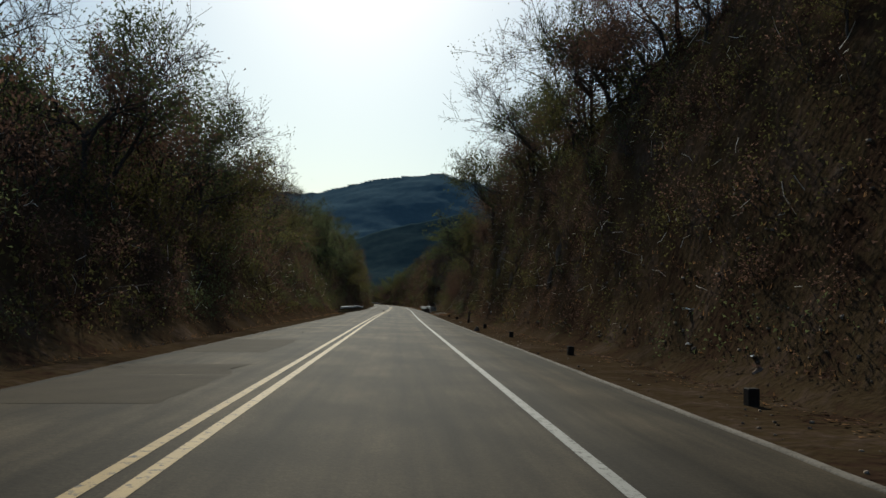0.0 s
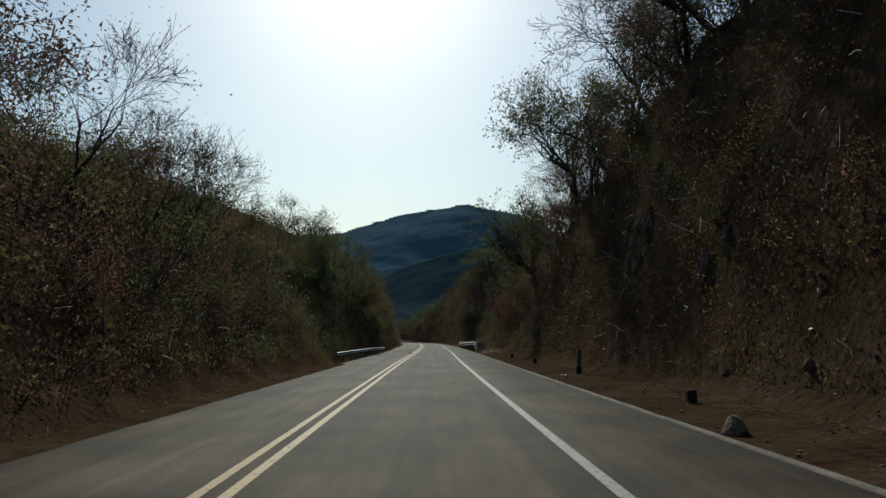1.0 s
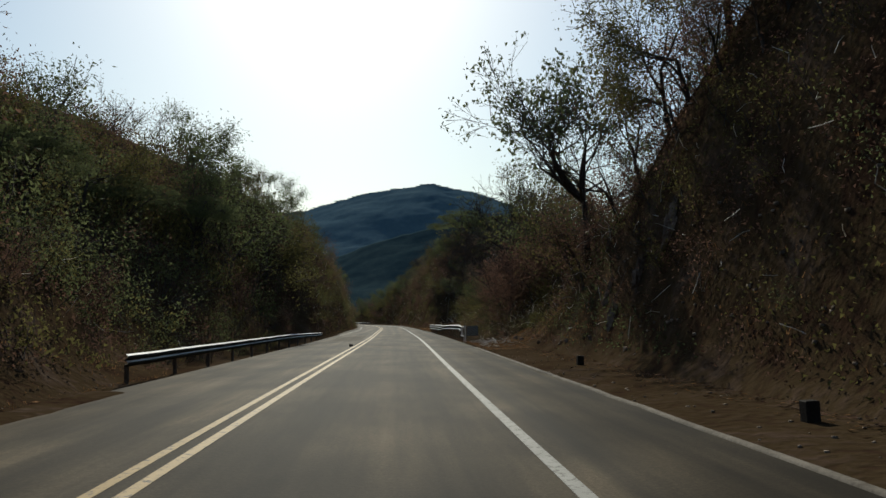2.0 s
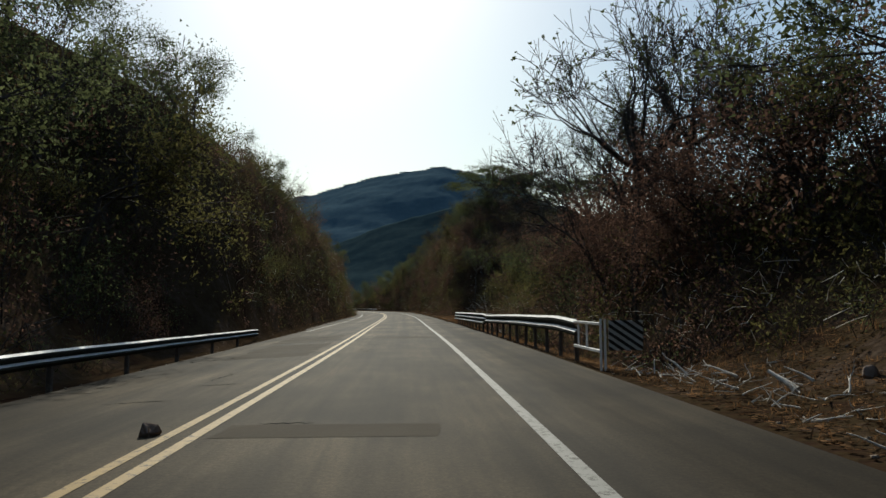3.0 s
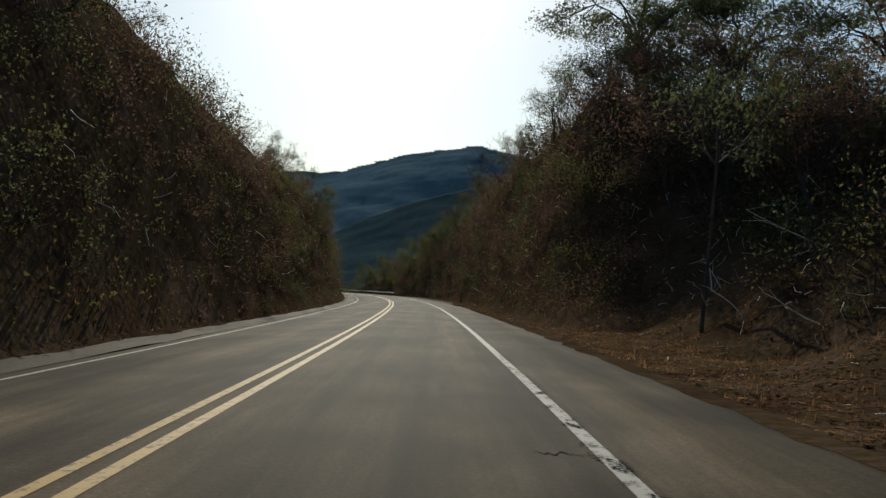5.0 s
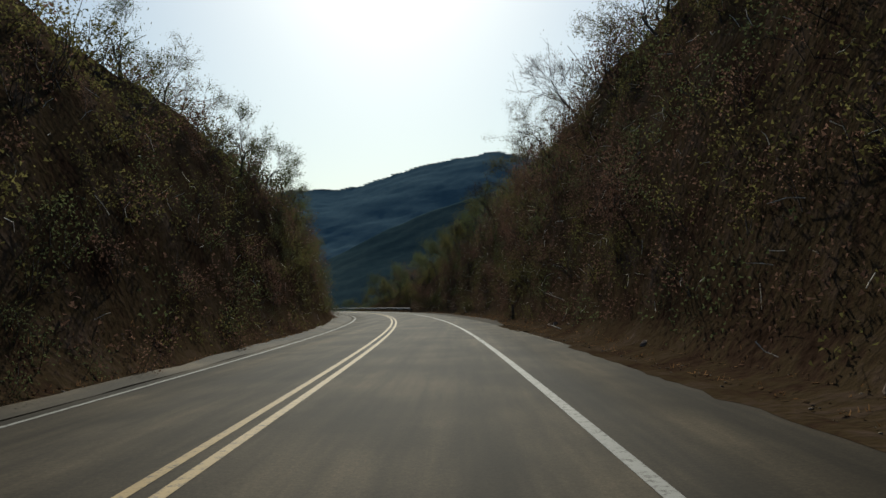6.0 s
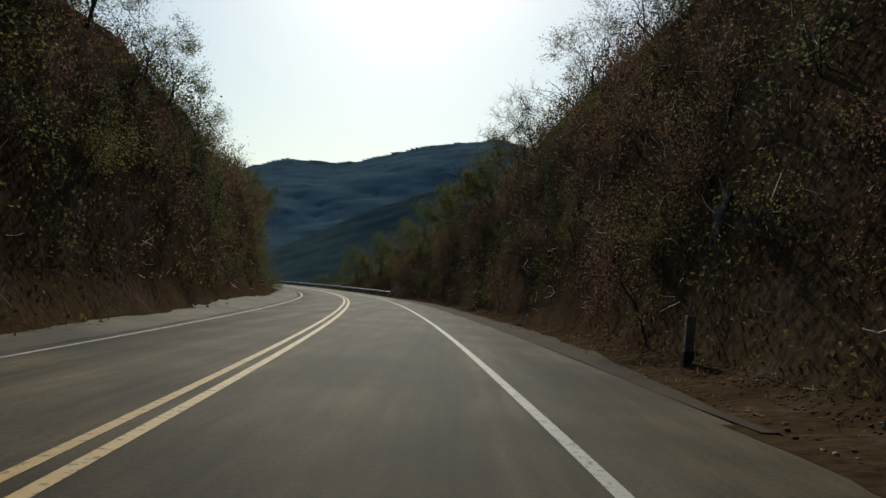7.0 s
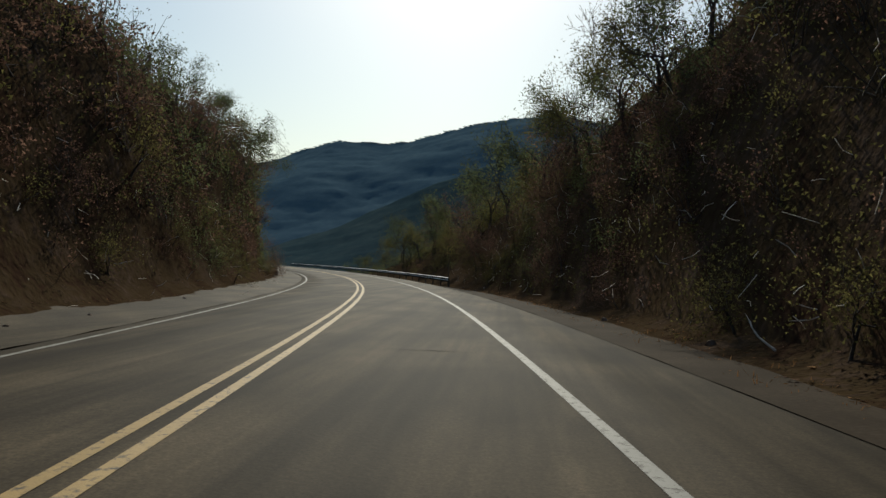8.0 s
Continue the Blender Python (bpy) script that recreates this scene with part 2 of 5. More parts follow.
# cross sections: road distance, then (offset, height) pairs outwards from the road's edge
RIGHT_SECTIONS = [
    (-460, [(3.8, 0), (5, .03), (6.4, .1), (7, 1.4), (8, 5.5), (9, 9), (10.5, 12), (14, 15), (20, 18), (40, 25), (120, 40), (350, 60)]),
    (62, [(3.8, 0), (5, .03), (6.4, .1), (7, 1.8), (8, 6.6), (9, 10), (10.5, 12.3), (14, 14.5), (20, 17), (40, 20), (120, 25), (350, 10)]),
    (82, [(3.8, 0), (5, .03), (6.4, .1), (7, 1.6), (8, 5.4), (9, 8.4), (10.5, 10.4), (14, 12), (20, 13), (40, 12), (120, 12), (350, -14)]),
    (93, [(3.8, 0), (5, .03), (6.2, .1), (7, 1.0), (8, 2.8), (9, 4.6), (10.5, 6.2), (14, 7.6), (20, 7.5), (40, 7), (120, 4), (350, -14)]),
    (103, [(3.8, 0), (5, .03), (6, .2), (7, .5), (8, .9), (9, 1.5), (10.5, 2.2), (14, 3), (20, 3.5), (40, 3), (120, -5), (350, -14)]),
    (112, [(3.8, 0), (4.6, -.12), (6, -.5), (7, -.6), (8, 0), (9, 1.2), (10.5, 2.8), (14, 4.6), (20, 6.2), (40, 7), (120, -5), (350, -14)]),
    (148, [(3.8, 0), (4.6, -.12), (6, -.5), (7, -.6), (8, -.1), (9, .9), (10.5, 2.2), (14, 3.8), (20, 5), (40, 6.5), (120, -5), (350, -14)]),
    (158, [(3.8, 0), (5, -.03), (6, -.05), (7, 0), (8, .05), (9, .2), (10.5, .7), (14, 2.2), (20, 4.6), (40, 6.5), (120, -5), (350, -14)]),
    (180, [(3.8, 0), (5, -.02), (6, .05), (7, .2), (8, .5), (9, 1.2), (10.5, 2.4), (14, 4.6), (20, 6), (40, 6), (120, 0), (350, -14)]),
    (198, [(3.8, 0), (4.7, .05), (5.3, .4), (7, 6.6), (8.5, 11), (10, 12.6), (13, 13), (20, 12.4), (40, 10), (120, -5), (350, -14)]),
    (225, [(3.8, 0), (4.7, .05), (5.5, .4), (7.2, 6.6), (8.7, 11), (10, 13), (13, 15.4), (20, 16), (40, 12), (120, -2), (350, -14)]),
    (260, [(3.8, 0), (5.2, .05), (6.0, .4), (7.5, 5.8), (8.7, 9.6), (10.2, 12.2), (13, 15), (20, 17), (40, 13), (120, 0), (350, -14)]),
    (287, [(3.8, 0), (5.4, .05), (6.1, .4), (7.4, 4), (8.7, 6.5), (10, 8.5), (13, 11.5), (20, 14), (40, 12), (120, 0), (350, -14)]),
    (302, [(3.8, 0), (4.7, 0), (5.3, .1), (7, 1.6), (8.5, 4), (10, 6), (13, 8.5), (20, 11), (40, 12), (120, 16), (350, 0)]),
    (325, [(3.8, 0), (4.7, -.1), (5.3, -.1), (7, .7), (8.5, 2.6), (10, 4.4), (13, 6.4), (20, 8), (40, 8), (120, 4), (350, -14)]),
    (352, [(3.8, 0), (4.7, -.1), (5.3, -.2), (7, -.2), (8.5, .8), (10, 1.8), (13, 3.2), (20, 4.6), (40, 4), (120, 0), (350, -14)]),
    (392, [(3.8, 0), (4.7, -.15), (5.3, -.3), (7, -1.5), (8.5, -2.2), (10, -3), (13, -4), (20, -6), (40, -10), (120, -14)]),
    (1400, [(3.8, 0), (4.7, -.15), (5.3, -.3), (7, -1.5), (8.5, -2.2), (10, -3), (13, -4), (20, -6), (40, -10), (120, -14)])]
LEFT_SECTIONS = [
    (-460, [(6, 0), (6.8, .05), (8, 1.2), (9, 3), (10.5, 4.5), (13, 5.8), (20, 9), (40, 17), (120, 40)]),
    (76, [(6, 0), (6.8, .05), (8, 1.2), (9, 3), (10.5, 4.5), (13, 6), (20, 10), (40, 18), (120, 40)]),
    (90, [(6, 0), (6.8, -.15), (8, -.3), (9, .3), (10.5, 2), (13, 5), (20, 10.5), (40, 18), (120, 40)]),
    (118, [(6, 0), (6.8, -.15), (8, -.2), (9, .8), (10.5, 3), (13, 6.5), (20, 12), (40, 20), (120, 40)]),
    (130, [(6, 0), (6.6, .3), (7.2, 2.8), (8, 5.8), (9, 8.4), (10, 10), (13, 12.5), (20, 16), (40, 24), (120, 45)]),
    (160, [(6, 0), (6.6, .3), (7.2, 2.9), (8, 6.2), (9, 9), (10, 10.6), (13, 13), (20, 17), (40, 26), (120, 45)]),
    (205, [(6, 0), (6.9, .2), (7.5, 1.5), (8.5, 5), (10, 8.2), (13, 11.2), (20, 15), (40, 23), (120, 45)]),
    (240, [(6, 0), (7.3, .2), (7.9, 1.6), (8.6, 4.8), (9.4, 7.8), (10.4, 9.4), (13, 11), (20, 14.5), (40, 22), (120, 45)]),
    (275, [(6, 0), (7.9, .2), (8.8, .9), (9.5, 4), (10.1, 6.8), (11, 8.4), (13, 9.8), (20, 12.5), (40, 20), (120, 42)]),
    (300, [(6, 0), (8.2, .2), (9.6, .8), (10.2, 4), (10.7, 7), (11.6, 8.6), (13, 9.8), (20, 12.5), (40, 20), (120, 40)]),
    (336, [(6, 0), (8.6, .0), (9.8, .5), (10.3, 4), (10.8, 7), (11.7, 9), (14, 10.5), (20, 13), (40, 19), (120, 38)]),
    (370, [(6, 0), (8.8, -.1), (9.8, .2), (12, 2), (14, 4.5), (17, 7.5), (22, 10), (40, 17), (120, 36)]),
    (1400, [(6, 0), (8.8, .1), (9.4, .8), (10.5, 2), (12, 4), (14, 6.5), (20, 11), (40, 18), (120, 38)])]


def section(table, s, d):
    """Height at road distance s and outward distance d, between the listed cross sections."""
    at = [row[0] for row in table]
    i = min(max(int(np.searchsorted(at, s)) - 1, 0), len(at) - 2)
    f = min(max((s - at[i]) / (at[i + 1] - at[i]), 0), 1)
    f = f * f * (3 - 2 * f)
    za, zb = (np.interp(d, [p[0] for p in row[1]], [p[1] for p in row[1]]) for row in (table[i], table[i + 1]))
    return za * (1 - f) + zb * f


def land(s, off):
    """Height of the ground."""
    if LEFT_EDGE <= off <= RIGHT_EDGE:
        return float(road_z(np.array(off))) - 0.06
    d, base = (off, 3.8) if off > 0 else (-off, 6.0)
    z = section(RIGHT_SECTIONS if off > 0 else LEFT_SECTIONS, s, d)
    z += float(road_z(np.array(LEFT_EDGE))) if off < 0 else 0.0
    reach = min(max((d - base - 2.2) / 2.5, 0), 1)
    p = Vector((s * 0.22, off * 0.22, 0.0))
    z += reach * (noise.noise(p) * 0.9 + noise.noise(p * 3.1) * 0.45 + noise.noise(p * 8) * 0.2)
    z += 0.03 * noise.noise(Vector((s * 1.1, off * 1.1, 5.0)))
    return z - 0.02


def spot(s, off, lift=0.0):
    x, y = plan(s, off)
    return Vector((float(x), float(y), land(s, off) + lift))


# ---------------------------------------------------------------- mesh helpers
def mesh_of(name, verts, faces, mats, index=None, smooth=False, more=None):
    """A mesh from arrays of points and of faces with three or four corners; more: three-cornered faces after them."""
    me = bpy.data.meshes.new(name)
    v, q = np.asarray(verts, dtype=np.float32), np.asarray(faces, dtype=np.int32)
    starts = np.arange(0, q.size, q.shape[1], dtype=np.int32)
    if more is not None:
        starts = np.concatenate([starts, q.size + np.arange(0, more.size, 3, dtype=np.int32)])
        q = np.concatenate([q.ravel(), np.asarray(more, dtype=np.int32).ravel()])
    me.vertices.add(len(v))
    me.vertices.foreach_set("co", v.ravel())
    me.loops.add(q.size)
    me.loops.foreach_set("vertex_index", q.ravel())
    me.polygons.add(len(starts))
    me.polygons.foreach_set("loop_start", starts)
    for m in mats:
        me.materials.append(m)
    if index is not None:
        me.polygons.foreach_set("material_index", np.asarray(index, dtype=np.int32))
    if smooth:
        me.polygons.foreach_set("use_smooth", np.ones(len(starts), dtype=bool))
    me.update(calc_edges=True)
    me.validate()
    return me


def set_spray(me, vectors):
    """Stores for each point the way that its spray of leaves faces."""
    me.attributes.new("spray", "FLOAT_VECTOR", "POINT").data.foreach_set("vector", np.asarray(vectors, dtype=np.float32).ravel())
    return me


def facing(at, centre, tips, loose):
    """Unit vectors away from the crown's centre and from each leaf's own twig, one for each of a blade's three points."""
    d = (at - centre) / (np.abs(at - centre).max() + 1e-6) * 1.3 + (at - tips) / loose * 0.45
    d /= np.linalg.norm(d, axis=1)[:, None] + 1e-6
    return np.repeat(d, 3, axis=0)


def part(name, bm, mat, parent, label=""):
    """Links a bmesh as one mesh object under a thing."""
    me = bpy.data.meshes.new(name)
    bm.to_mesh(me)
    bm.free()
    me.materials.append(mat)
    ob = new(name, me)
    ob.parent = parent
    return tagged(ob, label)


def part_mesh(name, me, parent, label=""):
    ob = new(name, me)
    ob.parent = parent
    return tagged(ob, label)


def box(bm, lo, hi, bevel=0.0, m=None):
    r = bmesh.ops.create_cube(bm, size=1.0)
    lo, hi = Vector(lo), Vector(hi)
    for v in r["verts"]:
        v.co = Vector(((v.co[i] + 0.5) * (hi[i] - lo[i]) + lo[i] for i in range(3)))
    if bevel:
        bmesh.ops.bevel(bm, geom=list({e for v in r["verts"] for e in v.link_edges}), offset=bevel, segments=1, affect="EDGES")
    if m is not None:
        bmesh.ops.transform(bm, matrix=m, verts=r["verts"] if not bevel else bm.verts)


def ribbon(name, s0, s1, profile, mat, step=2.0, wobble=0.0, label="", parent=None, seed=0):
    """A strip along the road: profile is (offset, height) pairs, swept from s0 to s1."""
    ss = np.linspace(s0, s1, max(2, int(round((s1 - s0) / step)) + 1))
    n = len(profile)
    v, q = [], []
    for s in ss:
        w = wobble * noise.noise(Vector((s * 0.7, seed, 0))) + 0.6 * wobble * noise.noise(Vector((s * 2.3, seed, 3)))
        for o, z in profile:
            x, y = plan(s, o + w)
            v.append((x, y, z))
    for i in range(len(ss) - 1):
        for j in range(n - 1):
            a = i * n + j
            q.append((a, a + 1, a + n + 1, a + n))
    ob = new(name, mesh_of(name, v, q, [mat]))
    if parent is not None:
        ob.parent = parent
    return tagged(ob, label)


# ---------------------------------------------------------------- ground, road and markings
OFFS = ([-700, -420, -260, -180, -120, -85, -60, -46, -36, -29, -24.5, -21.5, -19.5] + list(np.arange(-18, -5.9, 0.6)) + [-5.4, -3.5, -2, 0, 2, 3.5]
        + list(np.arange(3.8, 17, 0.55)) + [18, 20, 22.5, 26, 31, 38, 48, 62, 85, 120, 200, 350, 600, 1000, 1700])
SS = list(np.arange(-440, -20, 20.0)) + list(np.arange(-20, 440, 1.2)) + list(np.arange(440, 1390, 25.0))
gv, gq = [], []
for s in SS:
    for o in OFFS:
        x, y = plan(s, o)
        gv.append((float(x), float(y), land(s, o)))
nO = len(OFFS)
for i in range(len(SS) - 1):
    for j in range(nO - 1):
        a = i * nO + j
        gq.append((a, a + 1, a + nO + 1, a + nO))
ground = tagged(new("ground", mesh_of("ground", gv, gq, [SOIL], smooth=True)), "brown soil and rock banks beside the road", "ground", kind="structure")

ROAD_PROFILE = [(LEFT_EDGE, float(road_z(np.array(LEFT_EDGE))) - .08), (LEFT_EDGE + .02, float(road_z(np.array(LEFT_EDGE)))), (-4, float(road_z(np.array(-4.0)))),
                (CENTRE, 0), (0, 0), (2, 0), (RIGHT_EDGE - .02, 0), (RIGHT_EDGE, -.08)]
road = tagged(ribbon("road", -440, 1300, ROAD_PROFILE, ASPHALT), "grey worn asphalt two-lane mountain road", "road", kind="structure")


def stripe(name, off, width, mat, s0=-200, s1=900, label="", wobble=0.0, seed=0):
    za, zb = (float(road_z(np.array(off + d))) + 0.005 for d in (-width / 2, width / 2))
    ribbon(name, s0, s1, [(off - width / 2, za), (off + width / 2, zb)], mat, label=label, parent=road, wobble=wobble, seed=seed)


ribbon("dirt_verge", -60, 77, [(-6.2, -.19), (-6.05, -.13), (-5.6, -.14), (-5.35, -.176)], SOIL, step=0.7, wobble=0.14, label="crumbling dirt over the road's edge", parent=road, seed=4)


for k, (s0, s1) in enumerate(((152, 207.5), (218.5, 226.5))):
    ribbon("dirt_verge", s0, s1, [(RIGHT_EDGE - .22, .004), (RIGHT_EDGE - .08, .016), (RIGHT_EDGE + .12, .018), (RIGHT_EDGE + .5, -.07)], SOIL, step=0.45, wobble=0.16, label="crumbling dirt over the road's edge", parent=road, seed=7 + k)


def apron(name, rows, label, mat=ASPHALT):
    """A dusty paved margin of changing width outside one edge of the road. rows: (road distance, outer offset)."""
    side = 1 if rows[0][1] > 0 else -1
    edge = RIGHT_EDGE if side > 0 else LEFT_EDGE
    v, q = [], []
    ss = np.arange(rows[0][0], rows[-1][0] + .1, 1.5)
    for s in ss:
        outer = float(np.interp(s, [r[0] for r in rows], [r[1] for r in rows])) + .12 * noise.noise(Vector((s * .6, 2, 0)))
        for f in (0, .33, .66, 1):
            o = edge - .05 * side + (outer - edge) * f
            x, y = plan(s, o)
            v.append((float(x), float(y), land(s, min(o, LEFT_EDGE - .01) if side < 0 else max(o, RIGHT_EDGE + .01)) + (.03 if f < 1 else -.02)))
    for i in range(len(ss) - 1):
        for j in range(3):
            a = i * 4 + j
            q.append((a + 1, a, a + 4, a + 5) if side < 0 else (a, a + 1, a + 5, a + 4))
    tagged(new(name, mesh_of(name, v, q, [mat])), label).parent = road


apron("paved_shoulder", [(140, -6.2), (160, -6.35), (205, -6.6), (240, -7.2), (275, -7.9), (300, -8.3), (340, -8.5), (375, -8.3), (420, -6.4)], "dusty grey paved shoulder")
apron("paved_shoulder", [(226, 4.0), (236, 4.9), (250, 5.2), (275, 5.45), (290, 5.3), (300, 4.6), (303, 4.0)], "paved shoulder under brown dust", DUST)
stripe("centre_line", -2.13, 0.12, YELLOW, label="worn yellow painted centre line")
stripe("centre_line", -1.85, 0.12, YELLOW, label="worn yellow painted centre line")
stripe("edge_line", RIGHT_LINE, 0.14, WHITE, label="worn white painted edge line")
stripe("edge_line", LEFT_LINE, 0.11, WHITE, s0=136, label="thin faded white painted edge line")
# patches and sealed cracks in the asphalt
for s0, s1, o0, o1 in ((112.2, 119, -4.6, -2.5), (9, 15, -5.2, -2.9), (121, 127, -5.0, -2.6), (99.5, 100.3, -1.6, 0.6), (122.6, 123.6, -1.2, 1.1), (18, 24, -5.3, -3.2)):
    ribbon("asphalt_patch", s0, s1, [(o0, float(road_z(np.array(o0))) + .003), (min(o1, CENTRE) if o0 < CENTRE else o1, float(road_z(np.array(o1))) + .003)], PATCH, step=0.5,
           wobble=0.25, parent=road, seed=s0, label="darker rough asphalt patch")


def crack(s, off, length, along, seed, width=0.05, lift=0.004):
    """A sealed crack wandering across or along the lane."""
    r = random.Random(seed)
    v, q = [], []
    n = 14
    for i in range(n + 1):
        u = i / n - 0.5
        a, b = (s + u * length, off + 0.07 * r.uniform(-1, 1)) if along else (s + 0.07 * r.uniform(-1, 1), off + u * length)
        w = width * (0.4 + r.random()) * (1 - 1.6 * abs(u))
        for k in (-1, 1):
            x, y = plan(a + (0 if along else k * w), b + (k * w if along else 0))
            v.append((float(x), float(y), float(road_z(np.array(b))) + lift))
        if i:
            q.append((2 * i - 2, 2 * i - 1, 2 * i + 1, 2 * i))
    tagged(new("crack", mesh_of("crack", v, q, [TAR])), "dark crack").parent = road


for i, (s, o, L, al, w) in enumerate(((113.5, -1.0, .35, 0, .05), (114.3, -.85, .7, 0, .03), (114.6, -1.2, .3, 1, .05), (117.2, -1.0, .45, 0, .04), (118, -.6, .6, 0, .025), (123.1, -.2, .9, 0, .02), (100.4, -1.1, .6, 0, .025), (106.6, -3.3, 2, 1, .02),
                                       (124.7, -3.6, 1.2, 0, .03), (103, -3.6, 1.0, 0, .03), (105, -3.0, .7, 0, .04), (161.0, 1.2, .4, 0, .025), (30, -3.8, 3, 1, .02), (34, -4.2, 1.2, 0, .05), (37, -3.6, .9, 0, .04), (250, -3.4, 1.2, 0, .02), (262, .2, 1.4, 0, .02))):
    crack(s, o, L, al, i, w)
rc = random.Random(5)
for i in range(74):
    s = rc.uniform(155.5, 170) if i < 62 else rc.uniform(206, 216)
    crack(s, 1.55 + rc.uniform(-.07, .07), rc.uniform(.08, .35), 1, 100 + i, rc.uniform(.012, .03), .014)
ribbon("kerb", -60, 97, [(3.7, .0), (3.71, .025), (3.79, .03), (3.87, -.06)], CONCRETE, step=0.8, wobble=0.04, label="low pale crumbling concrete kerb", parent=road)
for k, (s0, s1) in enumerate(((208.5, 211.5), (212.6, 214), (215.5, 219.5), (222, 224))):
    ribbon("kerb", s0, s1, [(3.68, .0), (3.69, .012), (3.73, .014), (3.8, -.06)], CONCRETE, step=0.5, wobble=0.06, label="broken bit of low concrete kerb", parent=road, seed=2 + k)

# ---------------------------------------------------------------- far mountains
def mountain(name, ridge, y_foot, y_top, y_back, step, label, mat, rough=6.0, seed=0.0):
    xs = np.arange(-1300, 1301, step)
    zr = np.interp(xs, [p[0] for p in ridge], [p[1] for p in ridge])
    ts = list(np.linspace(0, 1, 61)) + [1.3, 1.7, 2.0]
    v, q = [], []
    for t in ts:
        for x, top in zip(xs, zr):
            y = y_foot + (y_top - y_foot) * t if t <= 1 else y_top + (y_back - y_top) * (t - 1)
            rise = t ** 0.85 if t <= 1 else 1 - 0.7 * (t - 1)
            p = Vector((x * 0.006, y * 0.006, seed))
            spur = math.sin(math.pi * min(t, 1)) * (rough * 3.0 * noise.noise(p * 0.8) + rough * noise.noise(p * 3))
            z = -18 + (top + 18) * rise + spur + 0.4 * rough * (noise.noise(Vector((x * 0.06, y * 0.06, seed + 9))) + .7 * noise.noise(Vector((x * 0.17, y * 0.1, seed + 3)))) * min(1, 4 * t)
            v.append((x, y + 30 * noise.noise(Vector((x * 0.004, 0, seed))) * t, z))
    n = len(xs)
    for i in range(len(ts) - 1):
        for j in range(n - 1):
            a = i * n + j
            q.append((a, a + 1, a + n + 1, a + n))
    tagged(new(name, mesh_of(name, v, q, [mat], smooth=True)), label, "mountain", kind="structure")
    return np.array(v[:61 * n]).reshape(61, n, 3)


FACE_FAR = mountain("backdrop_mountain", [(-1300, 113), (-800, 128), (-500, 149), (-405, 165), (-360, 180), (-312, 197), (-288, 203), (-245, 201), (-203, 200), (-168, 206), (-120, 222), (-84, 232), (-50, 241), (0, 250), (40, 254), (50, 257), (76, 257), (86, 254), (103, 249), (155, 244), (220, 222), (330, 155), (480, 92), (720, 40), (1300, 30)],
         1000, 1475, 1800, 8.0, "forested mountain ridge beyond the road with blue haze painted into its colour", FOREST_HAZED, 6.0, 1.0)
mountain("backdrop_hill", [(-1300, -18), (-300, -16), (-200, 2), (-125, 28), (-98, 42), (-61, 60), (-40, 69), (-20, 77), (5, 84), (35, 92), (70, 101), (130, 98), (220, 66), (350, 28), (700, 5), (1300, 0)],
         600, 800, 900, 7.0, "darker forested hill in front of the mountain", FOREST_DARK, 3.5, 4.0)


# ---------------------------------------------------------------- plants
def tube_arrays(p0, p1, r0, r1, n=3):
    """A tapered twig: n side faces."""
    d = p1 - p0
    d = d / (np.linalg.norm(d) + 1e-9)
    a = np.cross(d, (0.0, 0.0, 1.0) if abs(d[2]) < 0.9 else (1.0, 0.0, 0.0))
    a = a / np.linalg.norm(a)
    b = np.cross(d, a)
    v = [p + r * (math.cos(2 * math.pi * i / n) * a + math.sin(2 * math.pi * i / n) * b) for p, r in ((p0, r0), (p1, r1)) for i in range(n)]
    q = [(i, (i + 1) % n, n + (i + 1) % n, n + i) for i in range(n)]
    return v, q


def leaf_arrays(centres, size, rng, droop=0.0, aspect=0.5):
    """Small uneven blades at the given places, facing all ways."""
    c = np.asarray(centres)
    n = len(c)
    d = rng.normal(size=(n, 3))
    d[:, 2] -= droop
    d /= np.linalg.norm(d, axis=1)[:, None]
    e = np.cross(d, rng.normal(size=(n, 3)))
    e /= np.linalg.norm(e, axis=1)[:, None]
    ln = size * rng.uniform(0.6, 1.4, n)[:, None]
    w = ln * aspect
    v = np.stack([c + d * ln * 0.6, c - d * ln * 0.45 + e * w * 0.55, c - d * ln * 0.3 - e * w * 0.6], 1).reshape(-1, 3)
    return v, np.arange(3 * n).reshape(-1, 3)


